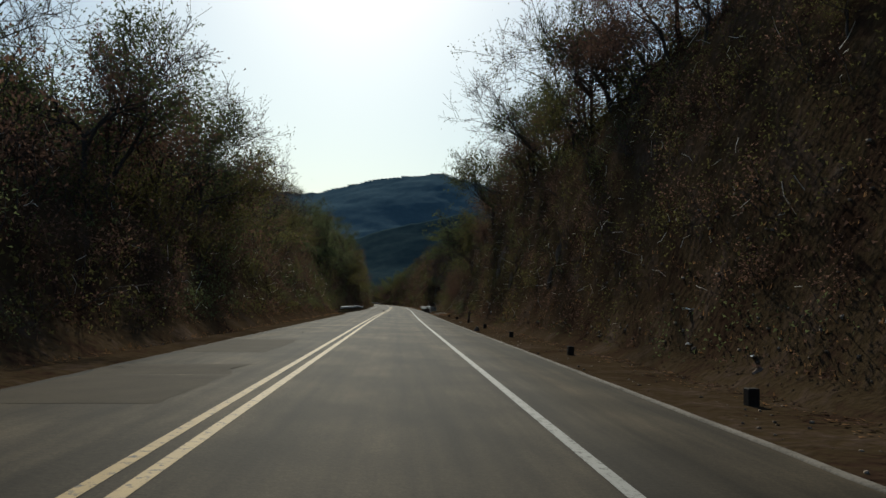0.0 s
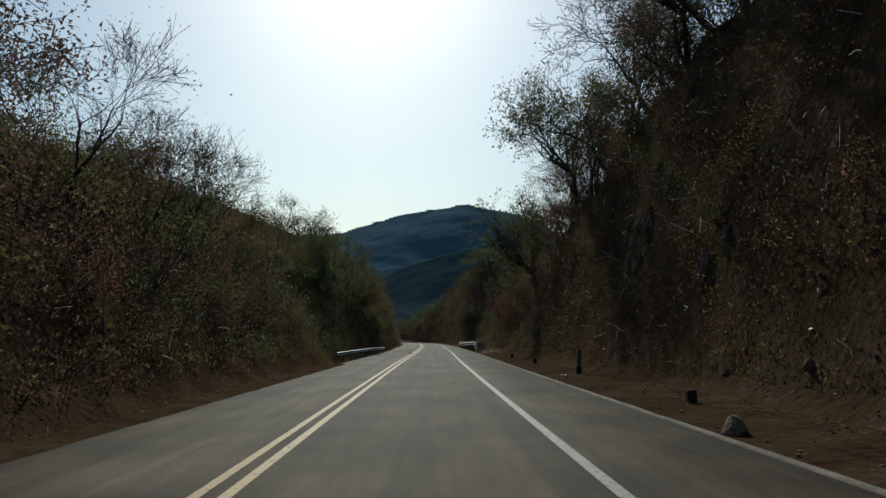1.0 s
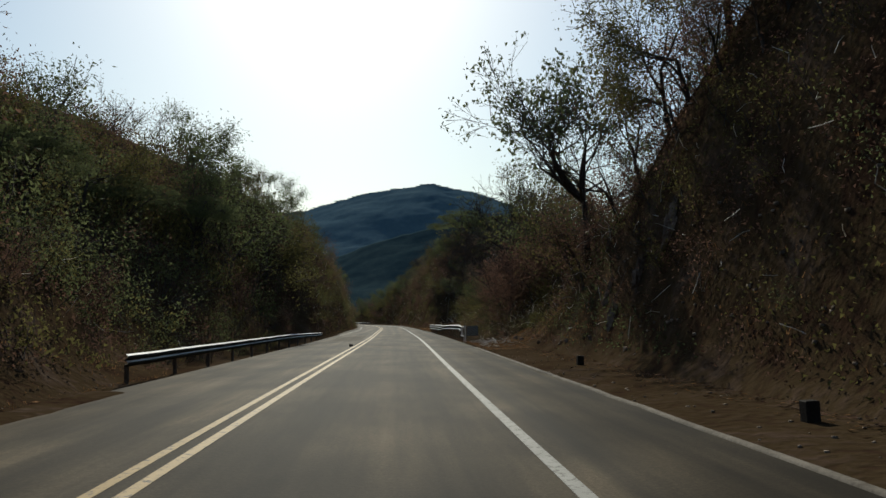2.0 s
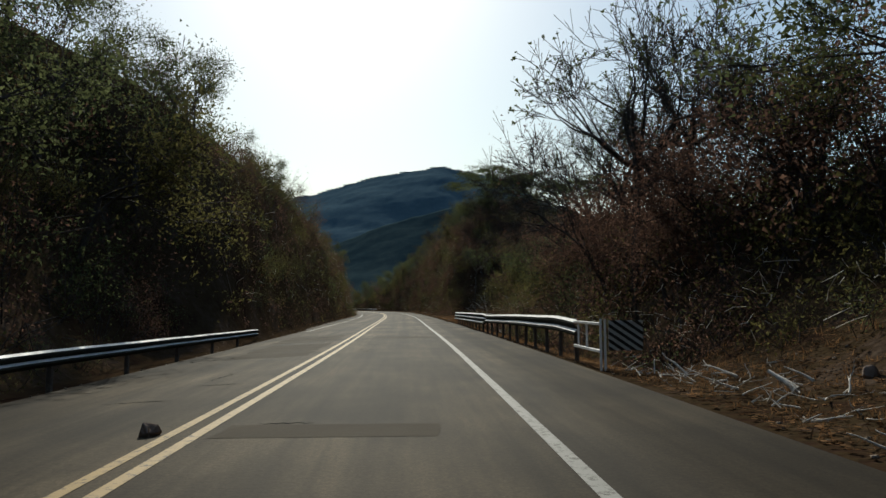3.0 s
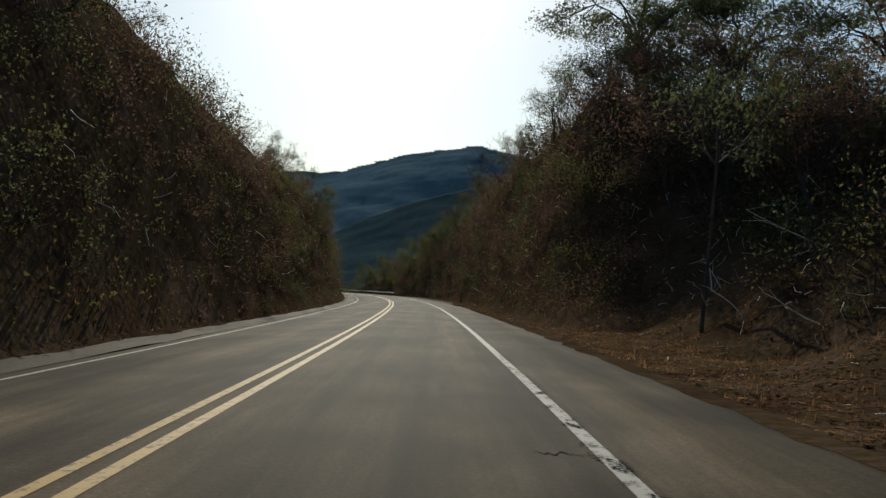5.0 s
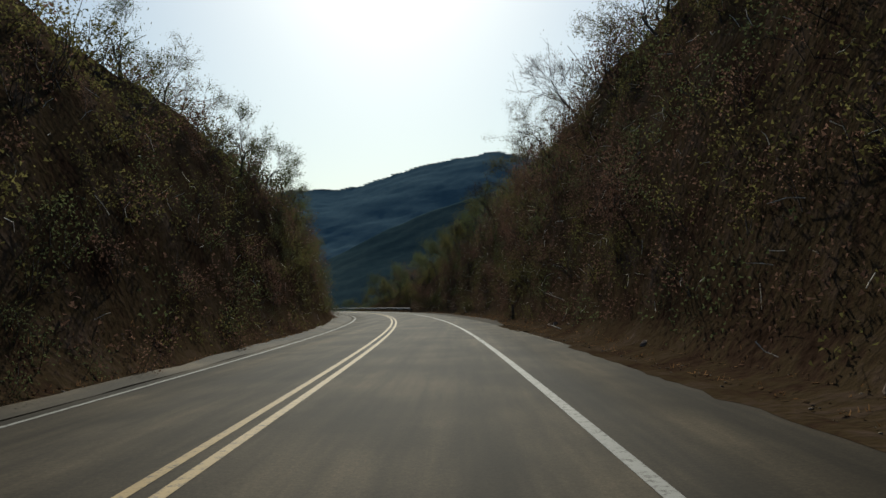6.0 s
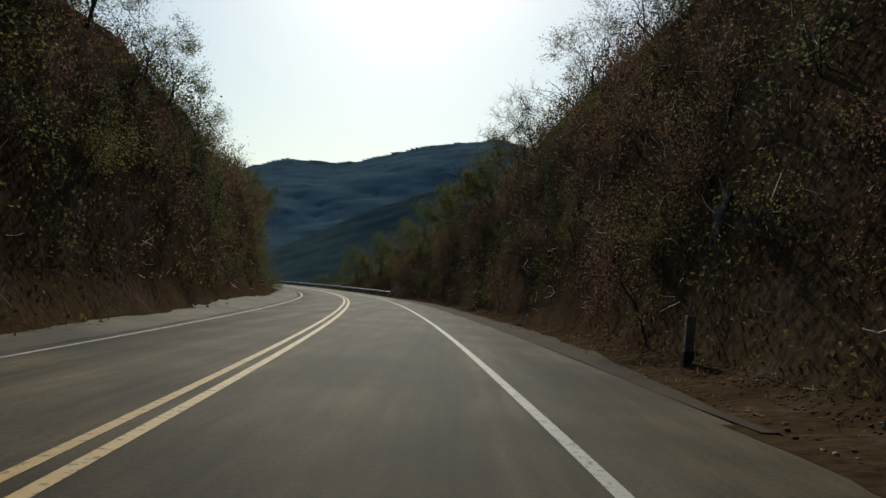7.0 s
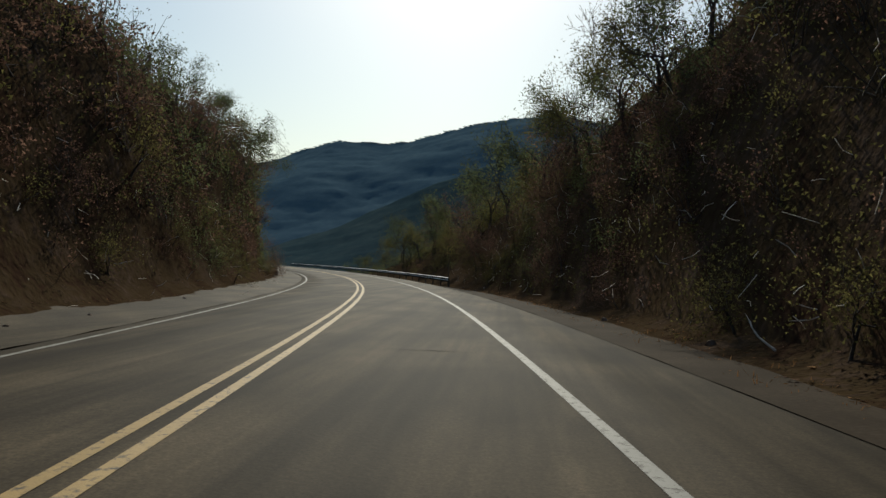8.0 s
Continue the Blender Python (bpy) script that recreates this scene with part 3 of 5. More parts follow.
class Plant:
    """Gathers wood and leaf faces."""

    def __init__(self, seed):
        self.rng = np.random.default_rng(seed)
        self.wv, self.wq, self.tips = [], [], []

    def limb(self, p, d, length, radius, level, spec):
        """A bent limb that forks until level 0. spec: bend, lift, forks, spread, shrink, twig radius."""
        rng = self.rng
        steps = 3 if level > 1 else (2 if level else 1)
        r = radius
        for i in range(steps):
            d = d + rng.normal(size=3) * spec["bend"] + np.array((0, 0, spec["lift"]))
            d = d / np.linalg.norm(d)
            q = p + d * length / steps
            r1 = max(r * (0.82 if level else 0.6), spec["thin"])
            v, f = tube_arrays(p, q, r, r1, 6 if level >= 4 else (4 if level >= 3 else 3))
            n0 = len(self.wv)
            self.wv += v
            self.wq += [tuple(n0 + k for k in t) for t in f]
            p, r = q, r1
            if level <= spec["leafy"]:
                self.tips.append(p)
            for _ in range(spec["fine"] if level == 1 else 0):
                e = d + rng.normal(size=3) * 0.8
                e = p + e / np.linalg.norm(e) * length * rng.uniform(.4, .9)
                v, f = tube_arrays(p, e, r * .7, spec["thin"] * .7, 3)
                n0 = len(self.wv)
                self.wv += v
                self.wq += [tuple(n0 + k for k in t) for t in f]
            if level > 0 and (i > 0 or level < spec["top"]):
                n = spec["forks"] if i == steps - 1 else rng.integers(0, spec["side"] + 1)
                for _ in range(n):
                    side = rng.normal(size=3)
                    side[2] *= spec["flat"]
                    e = d + side * spec["spread"]
                    e = e / np.linalg.norm(e)
                    self.limb(p, e, length * spec["shrink"] * rng.uniform(0.75, 1.2), r * 0.72, level - 1, spec)


BASE = dict(bend=0.16, lift=0.05, forks=2, side=1, spread=0.55, shrink=0.72, thin=0.011, leafy=1, flat=0.7, top=5, fine=0)


def make_tree(name, label, seed, height, radius, leaves, leaf_size, leaf_mat, wood_mat, level=5, lean=(0, 0), group="", scatter=0.3, aspect=0.5, **over):
    """A tree built once: an Empty at its foot with trunk and crown."""
    p = Plant(seed)
    spec = {**BASE, "top": level, **over}
    p.limb(np.array((0.0, 0.0, -0.3)), np.array((lean[0], lean[1], 1.0)), height * 0.36, radius, level, spec)
    tree = tagged(new(name), label, "tree", group)
    part_mesh("trunk", mesh_of("trunk", p.wv, p.wq, [wood_mat], smooth=True), tree)
    if leaves:
        tips = np.array(p.tips)
        own = tips[p.rng.integers(0, len(tips), leaves)]
        at = own + p.rng.normal(size=(leaves, 3)) * scatter
        v, q = leaf_arrays(at, leaf_size, p.rng, aspect=aspect)
        part_mesh("crown", set_spray(mesh_of("crown", v, q, [leaf_mat]), facing(at, tips.mean(0), own, scatter)), tree)
    return tree


def bush_arrays(seed, leaves, leaf_size, twigs, height=1.0):
    """An uneven clump about 1 m round: bent twigs and many leaves in loose tufts."""
    rng = np.random.default_rng(seed)
    wv, wq = [], []
    tips = []
    for _ in range(twigs):
        a, tilt = rng.uniform(0, 2 * math.pi), rng.uniform(0.1, 1.1)
        d = np.array((math.cos(a) * math.sin(tilt), math.sin(a) * math.sin(tilt), math.cos(tilt)))
        p, r = np.array((rng.normal() * 0.1, rng.normal() * 0.1, -0.1)), 0.012
        n = 2
        ln = height * rng.uniform(0.6, 1.15)
        for i in range(n):
            d = d + rng.normal(size=3) * 0.22
            d /= np.linalg.norm(d)
            q = p + d * ln / n
            v, f = tube_arrays(p, q, r, r * 0.65)
            n0 = len(wv)
            wv += v
            wq += [tuple(n0 + k for k in t) for t in f]
            p, r = q, r * 0.65
            tips.append(p)
    tips = np.array(tips)
    tips = tips[tips[:, 2] > 0.1]
    own = tips[rng.integers(0, len(tips), leaves)]
    at = own + rng.normal(size=(leaves, 3)) * np.array((0.2, 0.2, 0.16))
    lv, lq = leaf_arrays(at, leaf_size, rng)
    return np.array(wv), np.array(wq), lv, lq, facing(at, np.array((0, 0, .3)), own, .2)


BUSHES = [bush_arrays(11, 180, 0.09, 4), bush_arrays(12, 160, 0.094, 4), bush_arrays(13, 195, 0.085, 4), bush_arrays(14, 95, 0.08, 10, 1.2), bush_arrays(15, 45, 0.075, 14, 1.3)]
BUSHES += [bush_arrays(21, 330, 0.055, 5), bush_arrays(22, 300, 0.058, 5), bush_arrays(23, 360, 0.052, 5), bush_arrays(24, 200, 0.05, 10, 1.2), bush_arrays(25, 110, 0.05, 14, 1.3)]     # for the large ones and the nearest


def brush(name, label, places, mats):
    """Countless bushes as one object. places: (x, y, z, size, turn, form, tone)."""
    vs, qs, ts, ms, ns, n0 = [], [], [], [], [], 0
    for x, y, z, size, turn, form, tone in places:
        wv, wq, lv, lq, out = BUSHES[form]
        c, s = math.cos(turn) * size, math.sin(turn) * size
        rot = np.array(((c, -s, 0), (s, c, 0), (0, 0, size)))
        v = np.concatenate([wv, lv]) @ rot.T + (x, y, z)
        ns.append(np.concatenate([wv * 0, out]) @ rot.T / size)
        qs.append(wq + n0)
        ts.append(lq + len(wv) + n0)
        ms.append(np.full(len(lq), tone))
        n0 += len(v)
        vs.append(v)
    q = np.concatenate(qs)
    index = np.concatenate([np.zeros(len(q), int), *ms])
    me = set_spray(mesh_of(name, np.concatenate(vs), q, mats, index, more=np.concatenate(ts)), np.concatenate(ns))
    return tagged(new(name, me), label, "bushes", kind="stuff")


def woods(name, label, face, x0, x1, t0, count, size, blades, crest):
    """Countless far trees as loose tufts of foliage on a mountain's face, with a row along its crest."""
    rng = np.random.default_rng(len(name) + count)
    xs = face[0, :, 0]
    js = np.nonzero((xs > x0) & (xs < x1))[0]
    cs = []
    for i in range(count + crest):
        j = rng.choice(js)
        t = 60.0 if i >= count else rng.uniform(t0, 60)
        a = int(min(t, 59))
        p = face[a, j] + (face[a + 1, j] - face[a, j]) * (t - a)
        k = size * rng.uniform(.6, 1.3)
        p = p + np.array((rng.uniform(-3, 3), 0, 0))
        cs.append(p + rng.normal(size=(blades, 3)) * k * np.array((.33, .33, .08)) + np.array((0, 0, k * .1)))
    c = np.concatenate(cs)
    up = np.array((0.0, -.5, .86)) + rng.normal(size=c.shape) * .12
    a = np.cross(up, rng.normal(size=c.shape))
    a /= np.linalg.norm(a, axis=1)[:, None]
    b = np.cross(up / np.linalg.norm(up, axis=1)[:, None], a)
    w = size * .22 * rng.uniform(.6, 1.3, len(c))[:, None]
    v = np.stack([c - a * w, c - b * w, c + a * w, c + b * w], 1).reshape(-1, 3)
    q = np.arange(len(v)).reshape(-1, 4)
    tagged(new(name, mesh_of(name, v, q, [FOREST_LEAF_HAZED])), label, "woods", kind="stuff")


woods("far_woods", "forest on the far mountain, tinted with painted blue haze", FACE_FAR, -520, 260, 2, 0, 3.0, 10, 1700)
rb = random.Random(21)
ROCKS = (57.2, 58.9, 50.2, 36.2)     # where bare rock breaks out of the right bank
TONES = [BARK, LEAF_OLIVE, LEAF_DRY, LEAF_DARK]


def scatter(s0, s1, first, last, row, gap, low, high, tones, forms=(0, 0, 1, 1, 2, 2, 3, 4)):
    """Bushes in rows up a bank from offset first to last. row, gap: spacing up the face and along the road; low, high: size at the foot and at the top."""
    out = []
    side = 1 if last > 0 else -1
    d, end = abs(first), abs(last)
    mid = (s0 + s1) / 2
    while d < end:
        f = (d - abs(first)) / (end - abs(first) + .01)
        size = low + (high - low) * min(1, f * 1.6)
        g = gap * (1 + 1.2 * max(0, f - .45))
        s = s0 + rb.random() * g
        while s < s1:
            o = side * (d + rb.uniform(-.35, .35))
            patch = noise.noise(Vector((s * 0.06, o * 0.12, 7.0)))
            bare = side > 0 and d < 9.2 and any(abs(s - q) < .8 for q in ROCKS)
            if rb.random() > (.85 if bare else 0.05 + 0.2 * max(0, patch)):
                p = spot(s, o, -0.12)
                tone = rb.choices((1, 2, 3), [w * (1 + max(-.95, 5.0 * noise.noise(Vector((s * .11, o * .24, 20.0 + 9 * i))))) for i, w in enumerate(tones)])[0]
                k = size * rb.uniform(.7, 1.35)
                out.append((p.x, p.y, p.z, k, rb.uniform(0, 6.28), rb.choice(forms) + (5 if (k > 1.8 and d < 24) or d < 9.6 else 0), tone))
            s += g * rb.uniform(0.55, 1.45)
        slope = abs(land(mid, side * (d + .4)) - land(mid, side * d)) / .4
        d += row * (1 + .8 * f) / math.sqrt(1 + min(slope, 3) ** 2)
    return out


LEFT_BANK = (scatter(36, 130, -18, -40, 2.4, 2.5, 2.6, 3.2, (2, 4, 3)) + scatter(8, 84, -7.6, -17, 1.5, 2.15, 1.1, 2.8, (2, 4, 3)) + scatter(84, 124, -8.2, -19, 1.2, 1.6, 1.2, 2.6, (2, 1, 5))
             + scatter(124, 230, -7.0, -18, 1.5, 2.15, .9, 2.0, (3, 4, 3)) + scatter(230, 262, -8.2, -17.5, 1.3, 1.9, 1.0, 2.1, (1, 4, 4)) + scatter(262, 290, -9.0, -17, 1.1, 1.6, 1.0, 2.1, (1, 4, 4)) + scatter(290, 352, -9.9, -17.5, 1.3, 1.9, 1.2, 2.4, (2, 3, 5)) + scatter(352, 420, -12, -24, 2.2, 2.6, 1.4, 2.6, (3, 2, 5)))
RIGHT_BANK = (scatter(8, 98, 7.2, 15, 1.4, 2.0, .9, 2.1, (2, 5, 1)) + scatter(97, 112, 7.4, 17, 1.2, 1.5, 1.0, 2.4, (4, 5, 1))
              + scatter(110, 152, 6.2, 21, 1.3, 1.5, 1.2, 2.7, (4, 6, 2)) + scatter(120, 153, 6.6, 11.5, 1.0, 1.25, .9, 1.8, (3, 7, 1)) + scatter(152, 175, 9.4, 22, 1.3, 1.5, 1.2, 3.0, (4, 4, 4)) + scatter(175, 187, 10.9, 22, 1.3, 1.5, 1.4, 3.0, (3, 5, 3))
              + scatter(178, 236, 14, 34, 2.0, 2.4, 2.0, 2.6, (4, 4, 3)) + scatter(184, 240, 5.9, 14.5, 1.5, 2.15, .9, 2.2, (5, 5, 2)) + scatter(240, 300, 6.5, 14.8, 1.4, 2.0, .9, 2.2, (2, 7, 2)) + scatter(298, 400, 7.5, 24, 2.0, 2.4, 1.4, 3.0, (6, 2, 4)) + scatter(320, 560, 26, 130, 7.0, 7.0, 4.5, 6.0, (5, 1, 4)))
brush("bank_brush", "dense dry brown and olive brush on the bank", LEFT_BANK, TONES)
brush("bank_brush", "dense dry brown and olive brush on the bank", RIGHT_BANK, TONES)



def face_points(rng, n, s0, s1, d0, d1, side):
    """Random places on a bank, even over its sloping face."""
    d = np.linspace(d0, d1, 40)
    out = []
    step = 6.0
    bins = np.arange(s0, s1, step)
    for b in bins:
        z = np.array([land(b + step / 2, side * q) for q in d])
        arc = np.concatenate([[0], np.cumsum(np.hypot(np.diff(d), np.diff(z)))])
        m = int(n / len(bins))
        a = rng.uniform(0, arc[-1], m)
        for s, q in zip(rng.uniform(b, b + step, m), np.interp(a, arc, d)):
            x, y = plan(s, side * q)
            out.append((float(x), float(y), land(s, side * q)))
    return np.array(out)


def creepers(name, label, rows):
    """Low foliage clinging to the cut faces. rows: (leaves, s0, s1, d0, d1, side, leaf size, tone)."""
    rng = np.random.default_rng(91)
    vs, ms = [], []
    for n, s0, s1, d0, d1, side, size, tone in rows:
        tufts_at = face_points(rng, n // 9, s0, s1, d0, d1, side)
        p = np.repeat(tufts_at, 9, axis=0)
        p = p + rng.normal(size=p.shape) * .17 + np.array((-side * .06, 0, .12))
        v, _ = leaf_arrays(p, size, rng, droop=.5, aspect=.6)
        vs.append(v)
        patch = np.array([noise.noise(Vector((q[0] * .35, q[1] * .12, q[2] * .3 + 4))) for q in tufts_at])
        ms.append(np.repeat(np.where(patch > tone, 0, np.where(patch > tone - .38, 1, 2)), 9))
    v = np.concatenate(vs)
    tagged(new(name, mesh_of(name, v, np.arange(len(v)).reshape(-1, 3), [LEAF_OLIVE, LEAF_DRY, LEAF_DARK], np.concatenate(ms))), label, "creepers", kind="stuff")


creepers("bank_creepers", "dry reddish creepers and low plants on the cut face", [(46000, 8, 96, 6.3, 11, 1, .07, .15), (30000, 186, 240, 5.2, 10, 1, .075, .0), (32000, 240, 300, 6.0, 10.6, 1, .075, .0)])
creepers("bank_creepers", "brown and green creepers and low plants on the bank", [(20000, 14, 84, 7.2, 12, -1, .1, .1), (16000, 124, 235, 6.6, 11, -1, .1, .0), (5000, 235, 264, 7.6, 11.5, -1, .1, .0), (12000, 264, 345, 9.2, 12.5, -1, .1, .0)])


def fallen_leaves(name, label, rows, mat=STRAW):
    """Dead leaves lying on the verge. rows: (count, s0, s1, off0, off1)."""
    rng = np.random.default_rng(92)
    p = np.concatenate([np.array([spot(rng.uniform(a, b), rng.uniform(c, d), .012) for _ in range(n)]) for n, a, b, c, d in rows])
    v, q = leaf_arrays(p, .1, rng, aspect=.65)
    v[:, 2] = np.repeat(p[:, 2], 3) + np.abs(v[:, 2] - np.repeat(p[:, 2], 3)) * .35
    tagged(new(name, mesh_of(name, v, q, [mat])), label, "leaf litter", kind="stuff")


fallen_leaves("leaf_litter", "orange-brown dead leaves covering the verge", [(17000, 150, 188, 4.0, 10), (9000, 94, 112, 4.0, 8.5), (3500, 110, 150, 4.2, 6.5), (4500, 188, 300, 4.2, 5.6), (4500, 5, 97, 5.2, 7.2), (3000, 126, 235, -7.4, -6.5), (1200, 235, 330, -9.4, -7.6), (2500, 8, 84, -7.8, -6.2)])

fallen_leaves("leaf_litter", "dark brown dead leaves drifted at the foot of the bank", [(9000, 4, 97, 5.6, 7.6), (5000, 186, 300, 4.6, 6.6), (3000, 230, 345, -9.6, -7.4)], LEAF_DRY)


def pale_twigs(name, label, rows):
    """Bleached dead twigs all over the brush, their pale colour standing in for sunlit glints. rows: (count, s0, s1,
    d0, d1, side).
    """
    rng = np.random.default_rng(93)
    vs, qs = [], []
    for n, s0, s1, d0, d1, side in rows:
        for p in face_points(rng, n, s0, s1, d0, d1, side):
            p = p + np.array((-side * rng.uniform(.2, .9), 0, rng.uniform(.1, 1.0)))
            d = rng.normal(size=3)
            d /= np.linalg.norm(d)
            L = rng.uniform(.1, .55)
            m = p + d * L * .5
            e = d + rng.normal(size=3) * .35
            for a, b in ((p, m), (m, m + e * L * .5)):
                v, f = tube_arrays(a, b, .009, .006)
                qs += [tuple(len(vs) + k for k in t) for t in f]
                vs += v
    tagged(new(name, mesh_of(name, vs, qs, [DEADWOOD])), label, "twigs", kind="stuff")


pale_twigs("glint_twigs", "bleached dead twigs standing in for sunlit glints in the brush", [(700, 12, 110, 6.6, 11, 1), (420, 110, 150, 6.2, 14, 1), (420, 150, 190, 8.5, 14, 1), (800, 190, 300, 5.2, 10, 1), (500, 124, 300, 6.8, 10, -1), (200, 14, 84, 7.4, 11, -1)])

# trees: each kind is built once, then copied
bare = make_tree("bare_tree", "leafless grey tree with many fine twigs on the bank", 3, 7.5, 0.13, 260, 0.1, LEAF_DRY, BARK, 5, group="trees on the banks", side=1, spread=0.5, shrink=0.76, leafy=0, fine=2)
bare2 = make_tree("bare_tree", "slender leafless tree with upright twigs on the bank", 8, 6.5, 0.1, 160, 0.1, LEAF_DRY, BARK, 5, group="trees on the banks", spread=0.42, lift=0.1, shrink=0.75, leafy=0, fine=2)
leafy = make_tree("leafy_tree", "dark green broad-crowned tree on the bank", 5, 7.0, 0.16, 2900, 0.14, LEAF_DARK, BARK, 5, group="trees on the banks", spread=0.6, shrink=0.76, scatter=0.28)
sparse = make_tree("sparse_tree", "thin tree with sparse olive leaves on the bank", 9, 6.5, 0.1, 2600, 0.1, LEAF_OLIVE, BARK, 5, group="trees on the banks", spread=0.5, shrink=0.75, scatter=0.22)


def flat_crown(name, label, seed, height, reach, pads, leaves, stout=.2):
    """A flat-topped tree: limbs fan out from a short trunk into shallow layered pads of leaves."""
    p = Plant(seed)
    rng = p.rng
    tree = tagged(new(name), label, "tree", "trees on the banks")

    def wood(a, b, r0, r1, n=4):
        v, f = tube_arrays(a, b, r0, r1, n)
        n0 = len(p.wv)
        p.wv += v
        p.wq += [tuple(n0 + k for k in t) for t in f]

    fork = np.array((0.1, 0.0, height * .42))
    q = np.array((0, 0, -.4))
    for i in range(1, 7):
        e = q + (fork - q) * (1 / (7 - i)) + (rng.normal(size=3) * (.06, .06, .05) if i < 6 else 0)
        wood(q, e, stout * (1 - .045 * i), stout * (1 - .045 * (i + 1)), 7)
        q = e
    joints = [fork]
    for k in range(7):
        a = 2 * math.pi * (k + rng.uniform(-.3, .3)) / 7
        far = rng.uniform(.5, .95) * reach
        q, r = fork, stout * .55
        for i in range(1, 6):
            f = i / 5
            e = np.array((math.cos(a) * far * f, math.sin(a) * far * f, height * (.42 + .42 * f ** .7))) + rng.normal(size=3) * .18
            wood(q, e, r, r * .8, 5)
            q, r = e, r * .8
            joints.append(q)
    joints = np.array(joints)
    crown = []
    for _ in range(pads):
        a, f = rng.uniform(0, 2 * math.pi), math.sqrt(rng.uniform(.02, 1))
        c = np.array((math.cos(a) * f * reach, math.sin(a) * f * reach, height * (.78 + .2 * (1 - f * f) - rng.uniform(0, .24))))
        near = joints[np.argmin(np.linalg.norm(joints - c - (0, 0, -.6), axis=1))]
        mid = (near + c) / 2 + rng.normal(size=3) * .12
        wood(near, mid, .035, .025, 3)
        wood(mid, c, .025, .012, 3)
        w = rng.uniform(.4, .85)
        for _ in range(5):
            wood(c, c + rng.normal(size=3) * (w, w, .12), .012, .006, 3)
        crown.append(c + rng.normal(size=(leaves, 3)) * (w, w, .17))
    part_mesh("trunk", mesh_of("trunk", p.wv, p.wq, [BARK], smooth=True), tree)
    at = np.concatenate(crown)
    v, q = leaf_arrays(at, .19, rng, aspect=.5)
    part_mesh("crown", set_spray(mesh_of("crown", v, q, [LEAF_DARK]), facing(at, np.array((0, 0, height * .5)), at, 1.0)), tree)
    return tree


umbrella = flat_crown("umbrella_tree", "flat-topped dark green tree above the brush", 17, 9.5, 6.2, 90, 150)


def spreading_tree(name, label, seed, fork_height, radius, limbs, level, pods=0, **over):
    """A leafless tree: one trunk up to a fork, then limbs (direction, length, radius) that end in fans of fine twigs."""
    p = Plant(seed)
    tuft, bark, sway = over.pop("tuft", .04), over.pop("bark", BARK), over.pop("sway", .02)
    spec = {**BASE, "top": 9, "side": 1, "spread": .42, "flat": .55, "lift": .03, "shrink": .72, "leafy": 0, "fine": 3, "bend": .17, "thin": .009, **over}
    tree = tagged(new(name), label, "tree", "trees on the banks")
    p.limb(np.array((0.0, 0.0, -.4)), np.array((-.06, 0, 1.0)), fork_height + .4, radius, 0, {**spec, "bend": sway, "thin": radius * .8})
    fork = p.tips[-1]
    stem = len(p.wq)
    p.tips = []
    for d, ln, r in limbs:
        d = np.array(d, float)
        p.limb(fork, d / np.linalg.norm(d), ln, r, level, spec)
    v, f = np.array(p.wv), np.array(p.wq[stem:])
    n0 = f.min()
    part_mesh("trunk", mesh_of("trunk", p.wv[:n0], p.wq[:stem], [bark], smooth=True), tree)
    part_mesh("crown", mesh_of("crown", v[n0:], f - n0, [bark], smooth=True), tree)
    if pods:
        tips = np.array(p.tips)
        at = tips[p.rng.integers(0, len(tips), pods)] + p.rng.normal(size=(pods, 3)) * tuft
        v, q = leaf_arrays(at, .1 if tuft < .1 else .14, p.rng, droop=1.0, aspect=.6)
        part_mesh("foliage", mesh_of("foliage", v, q, [LEAF_DARK]), tree, "dark hanging seed pods" if tuft < .1 else "")
    return tree


podded = spreading_tree("podded_tree", "leafless spreading tree hung with dark pods", 23, 3.4, .14, [((math.cos(a), math.sin(a), h), ln, .075) for a, h, ln in ((0, .5, 1.6), (.9, .8, 1.5), (1.9, .5, 1.6), (2.7, .9, 1.5), (3.3, .4, 1.7), (4.2, .7, 1.5), (5.2, .5, 1.6), (1.0, 2.5, 1.5), (4.0, 2.5, 1.5))], 4, 900, side=1, flat=.8, lift=.08, spread=.4, fine=2)
fan = spreading_tree("wide_tree", "large leafless grey tree with wide fine branches", 31, 3.2, .24, [((-1, -.3, .16), 2.9, .1), ((-1, .1, .03), 3.0, .13), ((-.95, -.25, .3), 2.9, .12), ((-.8, .4, .42), 2.6, .13), ((-.5, -.1, .6), 2.4, .13), ((.3, .2, .6), 2.3, .12), ((.9, 0, .35), 2.4, .1), ((-.8, .6, .15), 2.7, .1), ((-.9, -.5, .2), 2.6, .08), ((-1, -.75, -.02), 2.9, .1)], 5, lift=.005, flat=.5)
pale_stem = spreading_tree("slender_tree", "tall slender tree with a pale bare trunk beside the verge", 29, 5.0, .07, [((math.cos(a), math.sin(a), h), ln, .04) for a, h, ln in ((0, 1.1, 1.2), (1.3, .9, 1.2), (2.6, 1.2, 1.1), (3.9, .8, 1.3), (5.2, 1.3, 1.1), (.6, 3, 1.2))], 3, 900, tuft=.2, fine=1, bark=BARK_GREY, sway=.11)
shrub_dry = make_tree("shrub", "dry reddish-brown shrub on the bank", 47, 4.6, 0.09, 1700, 0.105, LEAF_DRY, BARK, 3, group="shrubs on the banks", spread=0.85, lift=0.0, flat=0.9, shrink=0.85, scatter=0.5, leafy=2)
